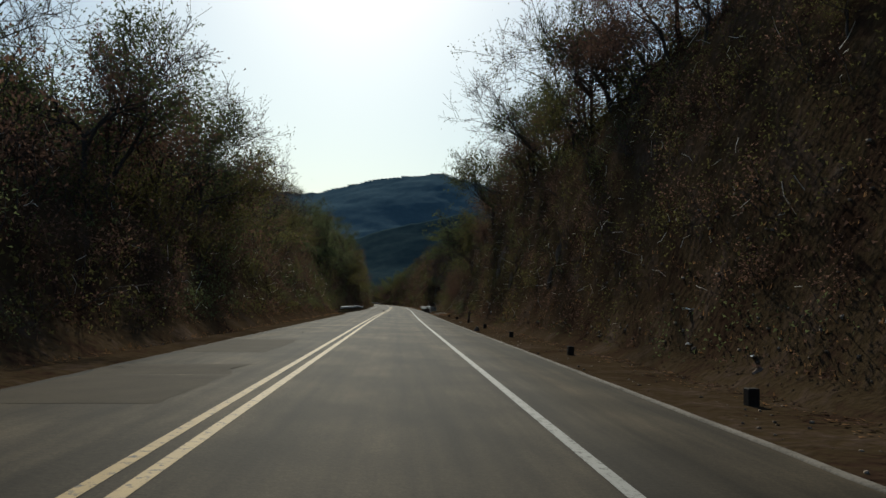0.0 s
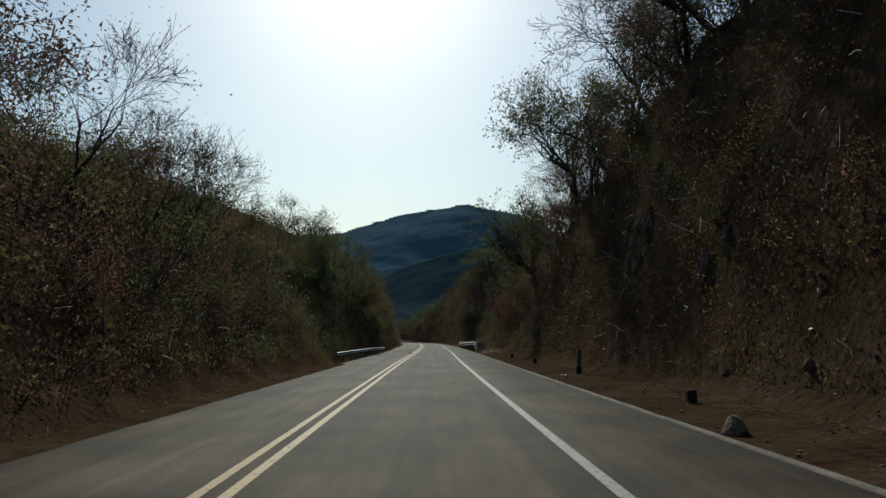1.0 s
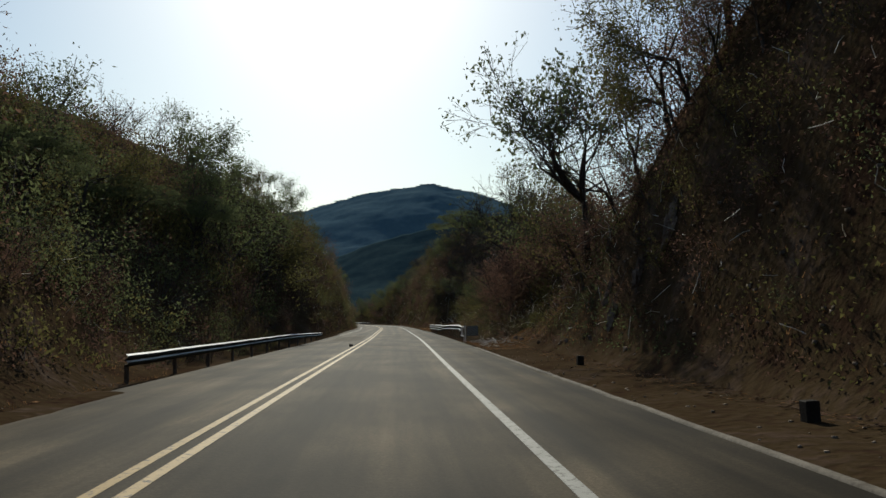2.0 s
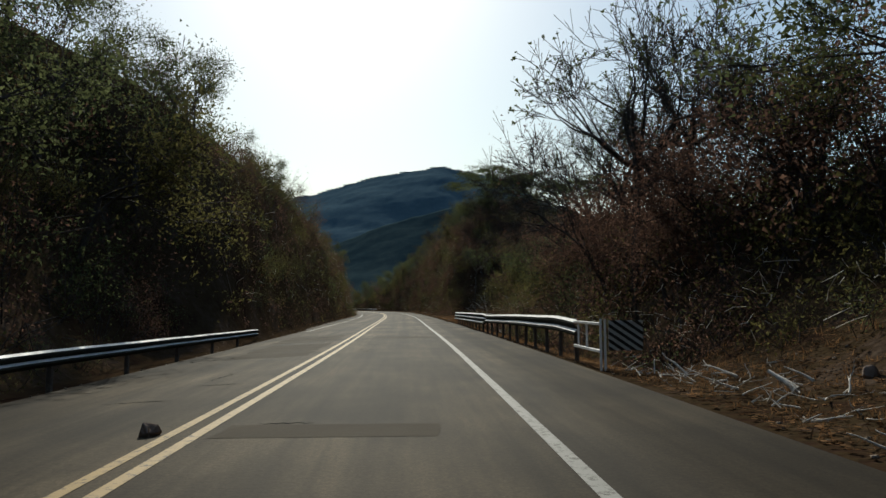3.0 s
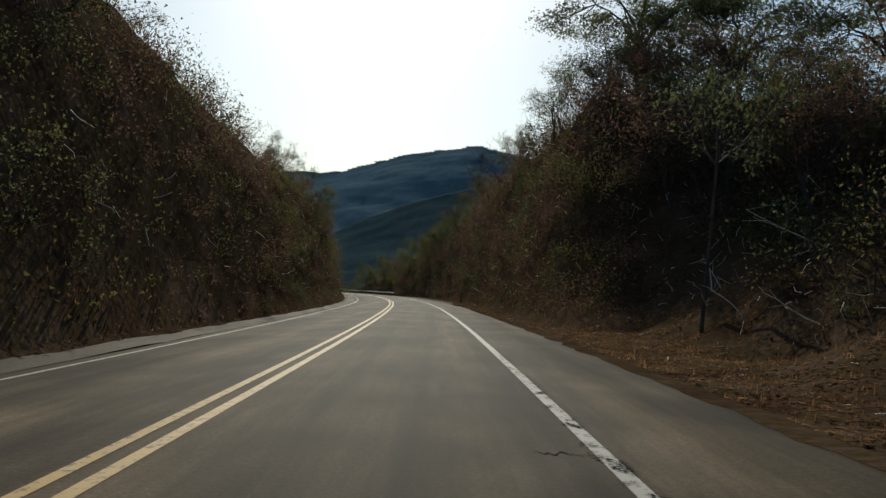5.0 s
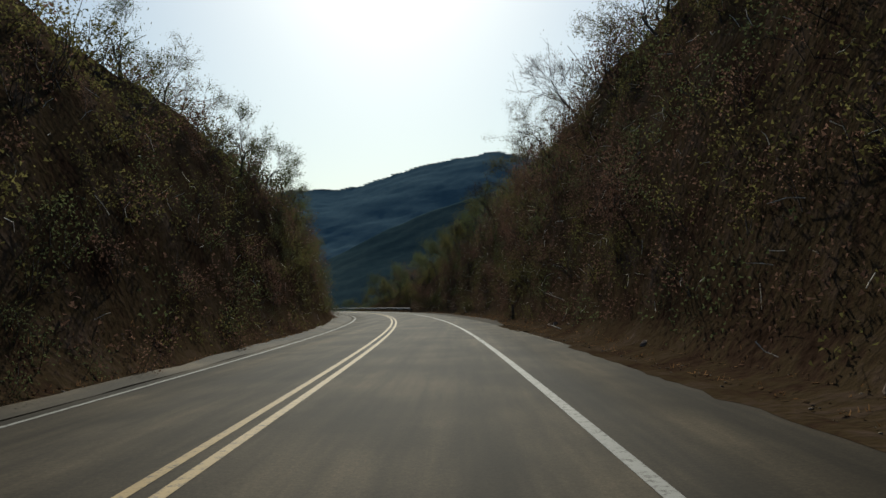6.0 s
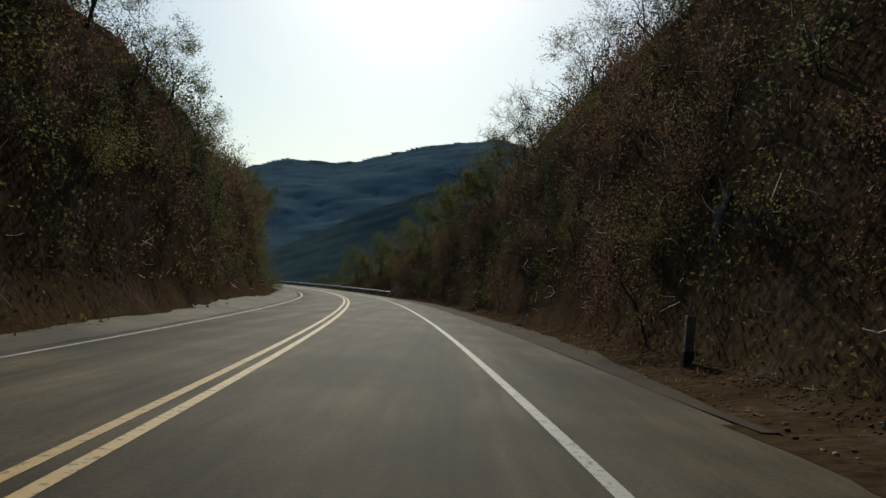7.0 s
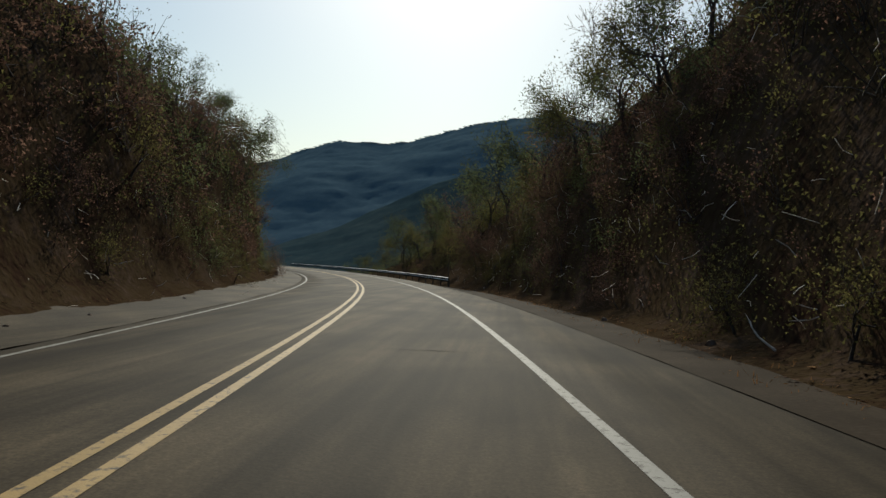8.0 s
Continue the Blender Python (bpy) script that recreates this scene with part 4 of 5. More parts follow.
shrub_olive = make_tree("shrub", "dull olive-green shrub on the bank", 48, 4.6, 0.09, 1700, 0.105, LEAF_OLIVE, BARK, 3, group="shrubs on the banks", spread=0.85, lift=0.0, flat=0.9, shrink=0.85, scatter=0.5, leafy=2)
thick_dry = make_tree("thicket_tree", "dense bushy tree full of dry reddish-brown leaves", 37, 5.6, 0.11, 3400, 0.1, LEAF_DRY, BARK, 4, group="trees on the banks", spread=0.75, lift=0.0, flat=0.9, shrink=0.8, scatter=0.27, leafy=2)
thick_olive = make_tree("thicket_tree", "dense bushy tree with dull olive-green leaves", 38, 5.2, 0.11, 3400, 0.1, LEAF_OLIVE, BARK, 4, group="trees on the banks", spread=0.75, lift=0.0, flat=0.9, shrink=0.8, scatter=0.27, leafy=2)
overhang = spreading_tree("leaning_tree", "spreading tree leaning over the road with tufts of dark leaves", 27, 2.6, .16, [((-1, -.2, .75), 2.2, .085), ((-1, .25, 1.0), 2.2, .09), ((-.8, -.5, 1.2), 2.1, .08), ((-.7, .6, .8), 2.0, .08), ((-.35, .1, 1.5), 2.0, .09), ((.2, -.3, 1.2), 1.8, .08), ((.5, .4, .9), 1.7, .07), ((-1, -.05, .4), 2.1, .07)], 4, 3200, side=1, flat=.55, lift=.03, spread=.42, fine=1, tuft=.16)
thick_dark = make_tree("thicket_tree", "dense bushy tree with dark green leaves", 36, 5.4, 0.11, 3400, 0.1, LEAF_DARK, BARK, 4, group="trees on the banks", spread=0.75, lift=0.0, flat=0.9, shrink=0.8, scatter=0.27, leafy=2)
KINDS = dict(pale_stem=pale_stem, thick_dark=thick_dark, overhang=overhang, shrub_dry=shrub_dry, shrub_olive=shrub_olive, thick_dry=thick_dry, thick_olive=thick_olive, bare=bare, bare2=bare2, leafy=leafy, sparse=sparse, umbrella=umbrella, podded=podded, fan=fan)
USED = {}


def plant(kind, s, off, size=1.0, turn=None, tilt=0.0):
    """Sets a tree on the ground; tilt leans it towards the road, in degrees. Behind the barrier the thicket keeps to one low top."""
    if 124 < s < 154 and 7 < off < 16 and kind[:5] in ("thick", "leafy"):
        kind = "thick_dry" if kind in ("thick_dark", "thick_olive") and s < 146 else kind
        size = min(size, max(.34, (float(np.interp(s, (124, 132, 136, 140, 148, 156), (8.6, 8.4, 6.4, 5.6, 6, 9))) + .35 * (off - 10) - land(s, off)) / (7.6 if kind == "leafy" else 5.3)))
    ob = KINDS[kind]
    p = spot(s, off, -0.1)
    turn = rb.uniform(0, 360) if turn is None else turn
    m = Matrix.Translation(p) @ Matrix.Rotation(float(heading(s)), 4, "Z") @ Matrix.Rotation(radians(-tilt if off > 0 else tilt), 4, "Y") @ Matrix.Rotation(radians(turn), 4, "Z") @ Matrix.Scale(size / USED.get(kind, 1.0), 4)
    if kind in USED:
        return copy_thing(ob, m)
    USED[kind] = size
    ob.matrix_basis = m
    return ob


TREES = [
    # left bank, first stretch
    ("bare", 44, -14, 1.08), ("bare2", 49, -15, 1.1), ("bare", 55, -13.5, .95), ("bare2", 60, -15.5, 1.15), ("bare", 66, -15, 1), ("bare2", 72, -16, 1.1), ("sparse", 77, -15, .9), ("bare", 84, -17, 1),
    ("leafy", 47, -11.5, .99), ("leafy", 30, -11.5, 1), ("bare", 56, -13, .96), ("bare", 63, -13, .91), ("bare", 51, -13.5, 1.01), ("bare", 70, -13.5, .89), ("bare", 26, -10.5, .86), ("bare", 33, -13, 1.02), ("sparse", 38, -12, 1), ("bare", 20, -11, .88), ("leafy", 41, -11.5, .55), ("sparse", 47, -12, .6),
    ("umbrella", 88, -13, .36), ("umbrella", 98, -13, .36), ("umbrella", 106, -12, .42), ("sparse", 104, -15, .6),
    # left, beyond the barrier
    ("leafy", 108, -12, 1.11), ("leafy", 113, -13.5, 1.12), ("leafy", 119, -13, 1.09), ("leafy", 126, -13.5, .71), ("leafy", 131, -10.8, .55), ("leafy", 122, -10.6, .95), ("leafy", 127, -10.4, .7), ("sparse", 140, -9.3, .38), ("leafy", 137, -13, .56), ("bare", 106, -16, 1.13),
    ("sparse", 149, -10.5, .37), ("sparse", 157, -11, .38), ("sparse", 171, -10.5, .25), ("bare2", 178, -10, .25), ("sparse", 184, -11, .25), ("sparse", 194, -11.5, .32), ("bare2", 200, -11.5, .4),
    ("leafy", 216, -12, .46), ("sparse", 221, -12, .49), ("sparse", 226, -13, .58), ("sparse", 231, -12.5, .59), ("sparse", 240, -13, .62), ("sparse", 248, -13.5, .65), ("leafy", 256, -13, 0.32), ("sparse", 262, -14, 0.32), ("leafy", 268, -14, 0.32),
    ("leafy", 276, -13, 0.25), ("sparse", 282, -13.5, 0.26), ("sparse", 289, -13, 0.28), ("leafy", 300, -12.5, .42), ("sparse", 294, -13, .36), ("leafy", 309, -13, .6), ("leafy", 320, -14, .8),
    # right bank, first stretch
    ("bare", 30, 12.5, 1), ("bare2", 36, 12, 1.1), ("sparse", 42, 12.5, 1), ("bare", 48, 12.5, 1), ("sparse", 60, 13, 1), ("bare", 66, 12.5, 1.1), ("bare", 55, 12, .9), ("leafy", 88, 12, .6), ("sparse", 79, 11, .9), ("bare2", 97, 12, 1),
    # right, below and beyond the barrier
    ("sparse", 104, 12, 1), ("leafy", 107, 14, 1), ("bare", 121, 16, 1), ("bare", 114, 13, 1.1), ("sparse", 118, 13, 1.1), ("sparse", 150, 19, .7), ("bare", 134, 20, .9),
    ("pale_stem", 177, 8.1, 1.0), ("podded", 161, 13.5, .75), ("thick_dry", 156.5, 12.8, 1.2), ("thick_olive", 160, 12.6, 1.25), ("thick_dark", 166, 13, 1.3), ("thick_dry", 171, 13.6, 1.3), ("umbrella", 201.5, 13.2, .93), ("umbrella", 202.5, 20, .95), ("leafy", 197.5, 10.2, .45), ("thick_dry", 201, 9.4, .5), ("leafy", 206, 8.8, .72), ("thick_olive", 214, 8.9, .75), ("leafy", 199, 13, .75), ("thick_olive", 203, 13.5, 1.1), ("leafy", 206, 15, .75), ("thick_dry", 198, 17, 1.1), ("thick_olive", 204, 18, 1.15), ("thick_dry", 194, 15, .9), ("thick_dark", 200, 11, 1.0), ("thick_dark", 199.5, 12.8, 1.25), ("thick_dark", 202, 11.8, 1.15), ("leafy", 201, 15, .9), ("thick_dark", 200, 18.6, 1.25), ("thick_dark", 199, 15.5, 1.15), ("thick_dark", 201, 21, 1.15), ("thick_dry", 197, 23, .8), ("umbrella", 197, 27, .95), ("thick_dry", 184, 15, .8), ("thick_olive", 188, 16, .75), ("thick_dry", 191, 14, .75), ("thick_olive", 186, 11.5, .9), ("leafy", 190, 17, .5), ("thick_dry", 193, 11, .9), ("leafy", 189, 12, .5), ("thick_dry", 195, 18, .9), ("thick_olive", 192, 22, .9), ("thick_dry", 198, 24, .9), ("thick_dry", 187, 19, .9), ("thick_olive", 196, 13, .8), ("thick_dry", 183, 18, .8), ("leafy", 196, 20, .7),
    ("bare", 126, 9.6, 1.2), ("bare", 123.5, 10.6, 1.2), ("podded", 123, 12, 1.3), ("thick_dry", 88, -16, .9), ("thick_olive", 93, -17, .9), ("thick_dry", 98, -16, 1), ("thick_olive", 104, -17, 1), ("thick_dry", 82, -18, 1), ("thick_dry", 110, -18, 1.1),
    ("thick_olive", 296, 6.2, .55), ("thick_dry", 300, 6.3, .6), ("thick_olive", 304, 6.6, .65), ("thick_dry", 308, 7.2, .7), ("thick_olive", 313, 8, .8), ("thick_olive", 318, 9, .9), ("thick_olive", 326, 8, .8), ("leafy", 333, 9, .7), ("thick_olive", 340, 9, .9), ("thick_olive", 349, 9, .9), ("leafy", 356, 10, .8), ("thick_olive", 366, 10, 1), ("thick_olive", 380, 10, 1), ("leafy", 390, 11, .9),
    ("thick_dark", 136, 10.8, 1.1), ("thick_dark", 139, 11, 1.1), ("thick_olive", 133, 11.5, 1), ("thick_dark", 142, 12.6, 1), ("thick_dark", 130, 12.5, 1.1), ("thick_dry", 127, 12, 1), ("thick_dry", 119, 8.5, .8), ("thick_olive", 122.5, 8.4, .8), ("thick_dry", 116.5, 8.7, .8), ("thick_dark", 125.5, 9.2, .8),
    ("leafy", 24, -10.5, .93), ("thick_dry", 28, -10.8, 1.17), ("leafy", 34, -11, .98), ("thick_olive", 38, -10.6, 1.2), ("leafy", 43, -11.5, 1.01), ("thick_dry", 47, -11, 1.16), ("thick_dry", 31, -10, 1.1), ("bare", 36, -11, .9), ("bare", 41, -12, .96), ("bare", 29, -12, .96),
    ("thick_dry", 60, 9.6, 1), ("thick_dry", 64, 9.5, 1), ("thick_olive", 68, 9.6, 1), ("thick_dry", 73, 9.5, 1), ("thick_dry", 77, 9.6, .9), ("thick_olive", 84, 9.4, .9), ("thick_dry", 89, 9.4, .9), ("leafy", 71, 11, 1.1), ("leafy", 64, 11.5, 1.1), ("leafy", 80, 11, 1), ("thick_olive", 180, 20, .7), ("thick_dry", 172, 20, .7), ("thick_olive", 164, 21, .7), ("thick_dry", 188, 24, .6), ("leafy", 175, 16.5, .6), ("podded", 165, 20, .7), ("leafy", 150, -9.8, .36), ("leafy", 155, -10.2, .35), ("leafy", 145, -10.8, .41), ("sparse", 178, 12, 1), ("sparse", 168, 12.5, .8), ("sparse", 163, 14, .8), ("bare2", 158, 20, .9), ("podded", 152, 22, .8), ("thick_dry", 146, 22, .6),
    ("sparse", 197, 11, .8), ("bare2", 205, 12, .8), ("sparse", 214, 12.5, .8), ("bare2", 226, 13, .9), ("bare", 234, 13.5, .8), ("bare2", 243, 13.5, .9), ("sparse", 250, 14, .9), ("bare2", 258, 14, .8), ("bare2", 266, 14, .8), ("sparse", 272, 15, .9),
    ("bare2", 279, 14.5, 1), ("sparse", 285, 15, .9), ("bare2", 291, 14.5, .9), ("sparse", 300, 16, 1), ("leafy", 312, 15, .8), ("leafy", 325, 17, .9), ("sparse", 335, 14, .9), ("leafy", 345, 18, 1), ("leafy", 360, 14, .9), ("leafy", 375, 20, 1.1), ("sparse", 352, 10, .7), ("leafy", 392, 13, 1)]
for row in TREES:
    plant(*row)
for row in (("sparse", 70, 9.6, 1.15, 0, 24), ("bare", 75, 9.4, 1.15, 40, 24), ("bare", 81, 9.4, 1.1, 90, 22), ("bare", 64, 10, 1.2, 130, 22), ("sparse", 86, 9.4, 1.1, 200, 20), ("bare", 57, 10.5, 1.2, 250, 20), ("bare2", 92, 9.6, 1.1, 10, 15),
            ("bare", 47, 10.5, 1.2, 300, 20), ("sparse", 38, 10.5, 1.2, 80, 20), ("bare2", 29, 10.5, 1.2, 30, 18), ("sparse", 98, 9, 1, 60, 12)):
    plant(*row)
for row in (("leafy", 62, 10.2, .75, 0, 8), ("leafy", 66, 9.9, .75, 60, 8), ("thick_olive", 70.5, 9.7, .9, 20, 8), ("leafy", 75, 9.9, .75, 140, 8), ("thick_dry", 80, 9.9, .8, 90, 8), ("leafy", 54, 10.4, .75, 10, 8), ("leafy", 46, 10.6, .8, 30, 8), ("thick_dry", 38, 10.6, 1.2, 50, 8), ("thick_dry", 86, 9.8, 1, 0, 0), ("thick_olive", 92, 9.6, .9, 0, 0),
            ("thick_dry", 31, 9.2, .8, 30, 6), ("thick_dry", 34.5, 9.3, .8, 100, 6), ("thick_olive", 38, 9.3, .8, 170, 6), ("thick_dry", 41.5, 9.3, .75, 220, 6), ("thick_dry", 45, 9.2, .55, 300, 6), ("thick_olive", 48.5, 9.2, .5, 20, 6), ("thick_dry", 24, 9.4, .9, 0, 6), ("thick_dry", 28, 9.6, 1, 80, 6), ("thick_olive", 32, 9.6, 1, 10, 6), ("thick_dry", 36, 9.8, 1.1, 200, 6), ("leafy", 42, 9.8, .9, 70, 6), ("thick_dry", 50, 9.9, 1, 0, 6),
            ("thick_dry", 111, 10.5, 1.1), ("thick_dry", 114, 9.5, 1), ("thick_dry", 117.5, 9.8, 1), ("thick_olive", 121, 10.5, 1), ("thick_dark", 125, 10.5, .9), ("thick_dry", 109, 13, 1.4), ("leafy", 106, 11.5, 1.2), ("thick_olive", 113, 13.5, 1.2), ("thick_dry", 119, 14, 1.2),
            ("thick_olive", 60, -13, 1), ("thick_dry", 66, -14, 1.1), ("leafy", 72, -14, .8), ("thick_olive", 78, -14, 1), ("thick_dry", 84, -14.5, 1), ("leafy", 90, -14, .8), ("thick_olive", 96, -14.5, 1), ("thick_dry", 102, -14, 1), ("thick_dry", 56, -17, 1.1), ("thick_olive", 68, -18, 1.2), ("thick_dry", 76, -19, 1.2), ("leafy", 88, -18, 1),
            ("leafy", 110, -10.5, 1.13), ("thick_olive", 118, -11, 1.43), ("thick_olive", 132, -14.5, .85), ("thick_dry", 136, -14, .78), ("leafy", 117, -15, 1.2), ("leafy", 125, -17, 1.04),
            ("thick_dry", 80, 8.7, .6), ("thick_olive", 83, 8.6, .65), ("thick_dry", 77.5, 8.6, .55), ("thick_olive", 90, 8.2, .7), ("thick_dry", 93, 8, .75), ("thick_dry", 70, 9.4, .8, 10, 12), ("thick_olive", 78, 9.4, .8, 80, 12), ("thick_dry", 58, 9.8, .8, 200, 10),
            ("thick_dry", 168, 11, .8), ("thick_olive", 173, 11.5, .9), ("thick_dry", 179, 13, 1.0), ("thick_olive", 182, 13.5, 1.1), ("thick_dry", 186, 10.2, 1.1), ("thick_olive", 189, 9.2, 1), ("thick_dry", 186, 12.5, 1.1), ("thick_dry", 192, 8.8, .9), ("leafy", 181, 14, .8), ("thick_olive", 162, 12, 1), ("thick_dark", 157, 12.5, 1), ("thick_dark", 151, 13, 1), ("leafy", 190, 11, .6), ("thick_olive", 175, 14.5, .8), ("thick_dry", 171, 16, .8)):
    plant(*row)
for i in range(90):
    s = rb.choice((rb.uniform(12, 96), rb.uniform(190, 300), rb.uniform(205, 300)))
    plant(("shrub_dry", "shrub_olive", "shrub_dry")[i % 3], s, (7.4 if s < 100 else 5.7) + rb.random() ** 1.5 * 4.0, rb.uniform(.28, .6), None, 10)
    s = rb.choice((rb.uniform(20, 120), rb.uniform(130, 330), rb.uniform(130, 330)))
    plant(("shrub_olive", "shrub_dry")[i % 2], s, -((8.2 if s < 122 or s > 230 else 7.2) + rb.random() ** 1.5 * 4.0), rb.uniform(.28, .6), None, 10)
for row in (("thick_olive", 144, -9.3, .3, 0, 6), ("thick_dark", 147, -9.4, .28, 80, 6), ("thick_olive", 150.5, -9.5, .3, 30, 6), ("thick_dark", 154, -9.6, .3, 150, 6), ("sparse", 157, -9.6, .3, 200, 8), ("leafy", 229, -10.2, .55, 0, 10), ("leafy", 236, -10.3, .5, 120, 10), ("leafy", 243, -10.3, .55, 60, 10), ("sparse", 249, -10.2, .62, 30, 10), ("leafy", 253, -10.4, .5, 200, 10), ("leafy", 260, -10.6, .4, 0, 10),
            ("leafy", 270, 9.6, .6), ("leafy", 274, 9.4, .72), ("thick_olive", 276.5, 9, .9), ("leafy", 279, 9.3, .8), ("thick_olive", 281.5, 9, 1.0), ("leafy", 283, 9.2, .85), ("thick_olive", 287, 9.2, .9), ("leafy", 291, 9.3, .9), ("thick_dry", 294.5, 9.2, 1.05), ("leafy", 298, 9.4, 1.0), ("thick_olive", 302, 9.4, 1.1), ("leafy", 306, 9.4, .95), ("leafy", 312, 9.2, .95), ("thick_olive", 317, 9, 1.2), ("leafy", 322, 9, 1.0), ("thick_dry", 328, 9, 1.2), ("leafy", 335, 9.2, .95), ("thick_olive", 342, 9.2, 1.2), ("leafy", 352, 9.4, .9), ("leafy", 288, -11.3, .5), ("thick_dry", 293, -11.2, .7), ("leafy", 298, -11.2, .5), ("thick_olive", 303, -11.3, .9), ("leafy", 308, -11.2, .8), ("thick_dry", 313, -11.3, .95), ("leafy", 318, -11.3, .85), ("thick_olive", 323, -11.3, 1.0), ("leafy", 328, -11.3, .9), ("thick_dry", 333, -11.4, 1.05), ("leafy", 338, -11.8, .95), ("thick_olive", 344, -12.4, 1.0),
            ("thick_dry", 112, 10.2, 1.1), ("thick_olive", 116, 10.8, 1.15), ("thick_dry", 120.5, 11.6, 1.1), ("thick_olive", 128, 10.4, 1.05), ("thick_dark", 132, 10.2, 1.1), ("thick_dark", 137, 9.8, 1.0), ("thick_olive", 141.5, 10, 1.0), ("thick_dark", 146, 10.2, 1.0), ("thick_dark", 150.5, 10.6, 1.0), ("thick_dry", 106, 9.6, 1.1), ("thick_olive", 101, 9.8, 1.05), ("thick_dry", 97, 9.2, 1.05)):
    plant(*row)
plant("overhang", 77, 9.0, 1.14, 0)
plant("overhang", 94.5, 8.6, 1.25, 20)
plant("overhang", 58, 9.8, .85, -20)
plant("overhang", 41, 10, .85, 15)
plant("fan", 136.3, 11.7, 1.0, -56)
plant("podded", 125, 10.0, 1.08, 70)
plant("podded", 128.5, 12.2, 1.12, 130)
plant("podded", 121, 9.0, 1.55, 200, 0)
for i, (s, o, k) in enumerate(((109, 11, .9), (113, 12, 1.0), (118, 13, 1.0), (124, 12, .9), (130, 13, 1.0), (136, 14, 1.0), (141, 13, .9), (127, 17, 1.1), (133, 18, 1.1), (148, 13.5, .9), (152, 15, .9), (157, 15, .9), (163, 16, 1.0), (139, 19, 1.1), (116, 17, 1.0))):
    kind = ("sparse", "leafy", "sparse", "bare2", "leafy")[i % 5]
    if 122 < s < 160:
        kind, k = "thick_dry", k * .6
    plant(kind, s, o, k)
for i, s in enumerate(range(206, 300, 8)):
    plant(("sparse", "bare2", "sparse", "bare")[i % 4], s + rb.uniform(-2, 2), 8.6 + rb.random() * 1.5, rb.uniform(.6, .85), None, 14)


# a broken dead tree beyond the barrier
def dead_snag(s, off):
    p = Plant(41)
    limbs = [((0, 0, -.3), (-.1, 0, 2.6), .11, .09), ((-.1, 0, 2.6), (.1, 0, 4.3), .09, .07), ((.1, 0, 4.3), (-.05, .1, 5.2), .07, .05), ((-.05, .1, 5.2), (.05, .1, 5.9), .05, .03),
             ((.1, 0, 4.3), (.7, 0, 5.0), .055, .045), ((.7, 0, 5.0), (.95, .1, 5.9), .045, .02), ((-.1, 0, 2.6), (-1.0, -.1, 4.0), .08, .065), ((-1.0, -.1, 4.0), (-1.5, -.1, 4.55), .065, .05),
             ((-1.5, -.1, 4.55), (-2.4, -.1, 4.8), .05, .02), ((-1.5, -.1, 4.55), (-1.3, 0, 5.4), .045, .025), ((-.1, 0, 2.6), (-1.4, .2, 3.6), .05, .03)]
    for a, b, r0, r1 in limbs:
        v, f = tube_arrays(np.array(a, float), np.array(b, float), r0, r1, 6)
        n0 = len(p.wv)
        p.wv += v
        p.wq += [tuple(n0 + k for k in t) for t in f]
    ob = tagged(new("dead_tree"), "dark broken leafless snag with stubby limbs beyond the barrier", "tree")
    part_mesh("trunk", mesh_of("trunk", p.wv, p.wq, [BARK], smooth=True), ob)
    ob.matrix_basis = Matrix.Translation(spot(s, off, -.1)) @ Matrix.Scale(1.1, 4)


dead_snag(140, 10.4)


# ---------------------------------------------------------------- crash barriers
def ridge(z, pitch, depth=0.08, skirt=1.0):
    """One rounded fold of a beam from height z upwards: (outward, height) pairs. skirt: how much of its lower face there is."""
    return [(o * depth, z + pitch * max(f, .46 - (.46 - f) * skirt)) for o, f in ((0, 0), (.02, .06), (.7, .3), (1, .46), (1, .7), (.25, .95), (.05, .98), (0, .995))]


def beam_profile(ridges, height):
    """Corrugated section; the ridges face the road."""
    return [p for i in range(ridges) for p in ridge(i * height / ridges, height / ridges)]


def beam_mesh(name, s0, s1, off, side, sections, rise, step=0.5):
    """side: +1 when the road lies to the left of the beam. sections: function of s giving the (outward, height) pairs."""
    ss = np.linspace(s0, s1, max(2, int((s1 - s0) / step) + 1))
    v, q = [], []
    n = len(sections(s0))
    for s in ss:
        dip = 0.012 * noise.noise(Vector((s * 0.5, off, 0)))
        for o, z in sections(s):
            x, y = plan(s, off - side * (o + dip * 2))
            v.append((float(x), float(y), z + dip + rise(s)))
    for i in range(len(ss) - 1):
        for j in range(n - 1):
            a = i * n + j
            q.append((a, a + 1, a + n + 1, a + n) if side > 0 else (a, a + n, a + n + 1, a + 1))
    # Sunlight painted in: upward fold faces get the lit tone, the rest the shaded.
    me = mesh_of(name, v, q, [STEEL_SHADED, STEEL], [int(j % 8 == 4) for _ in range(len(ss) - 1) for j in range(n - 1)])
    me.shade_flat()
    return me


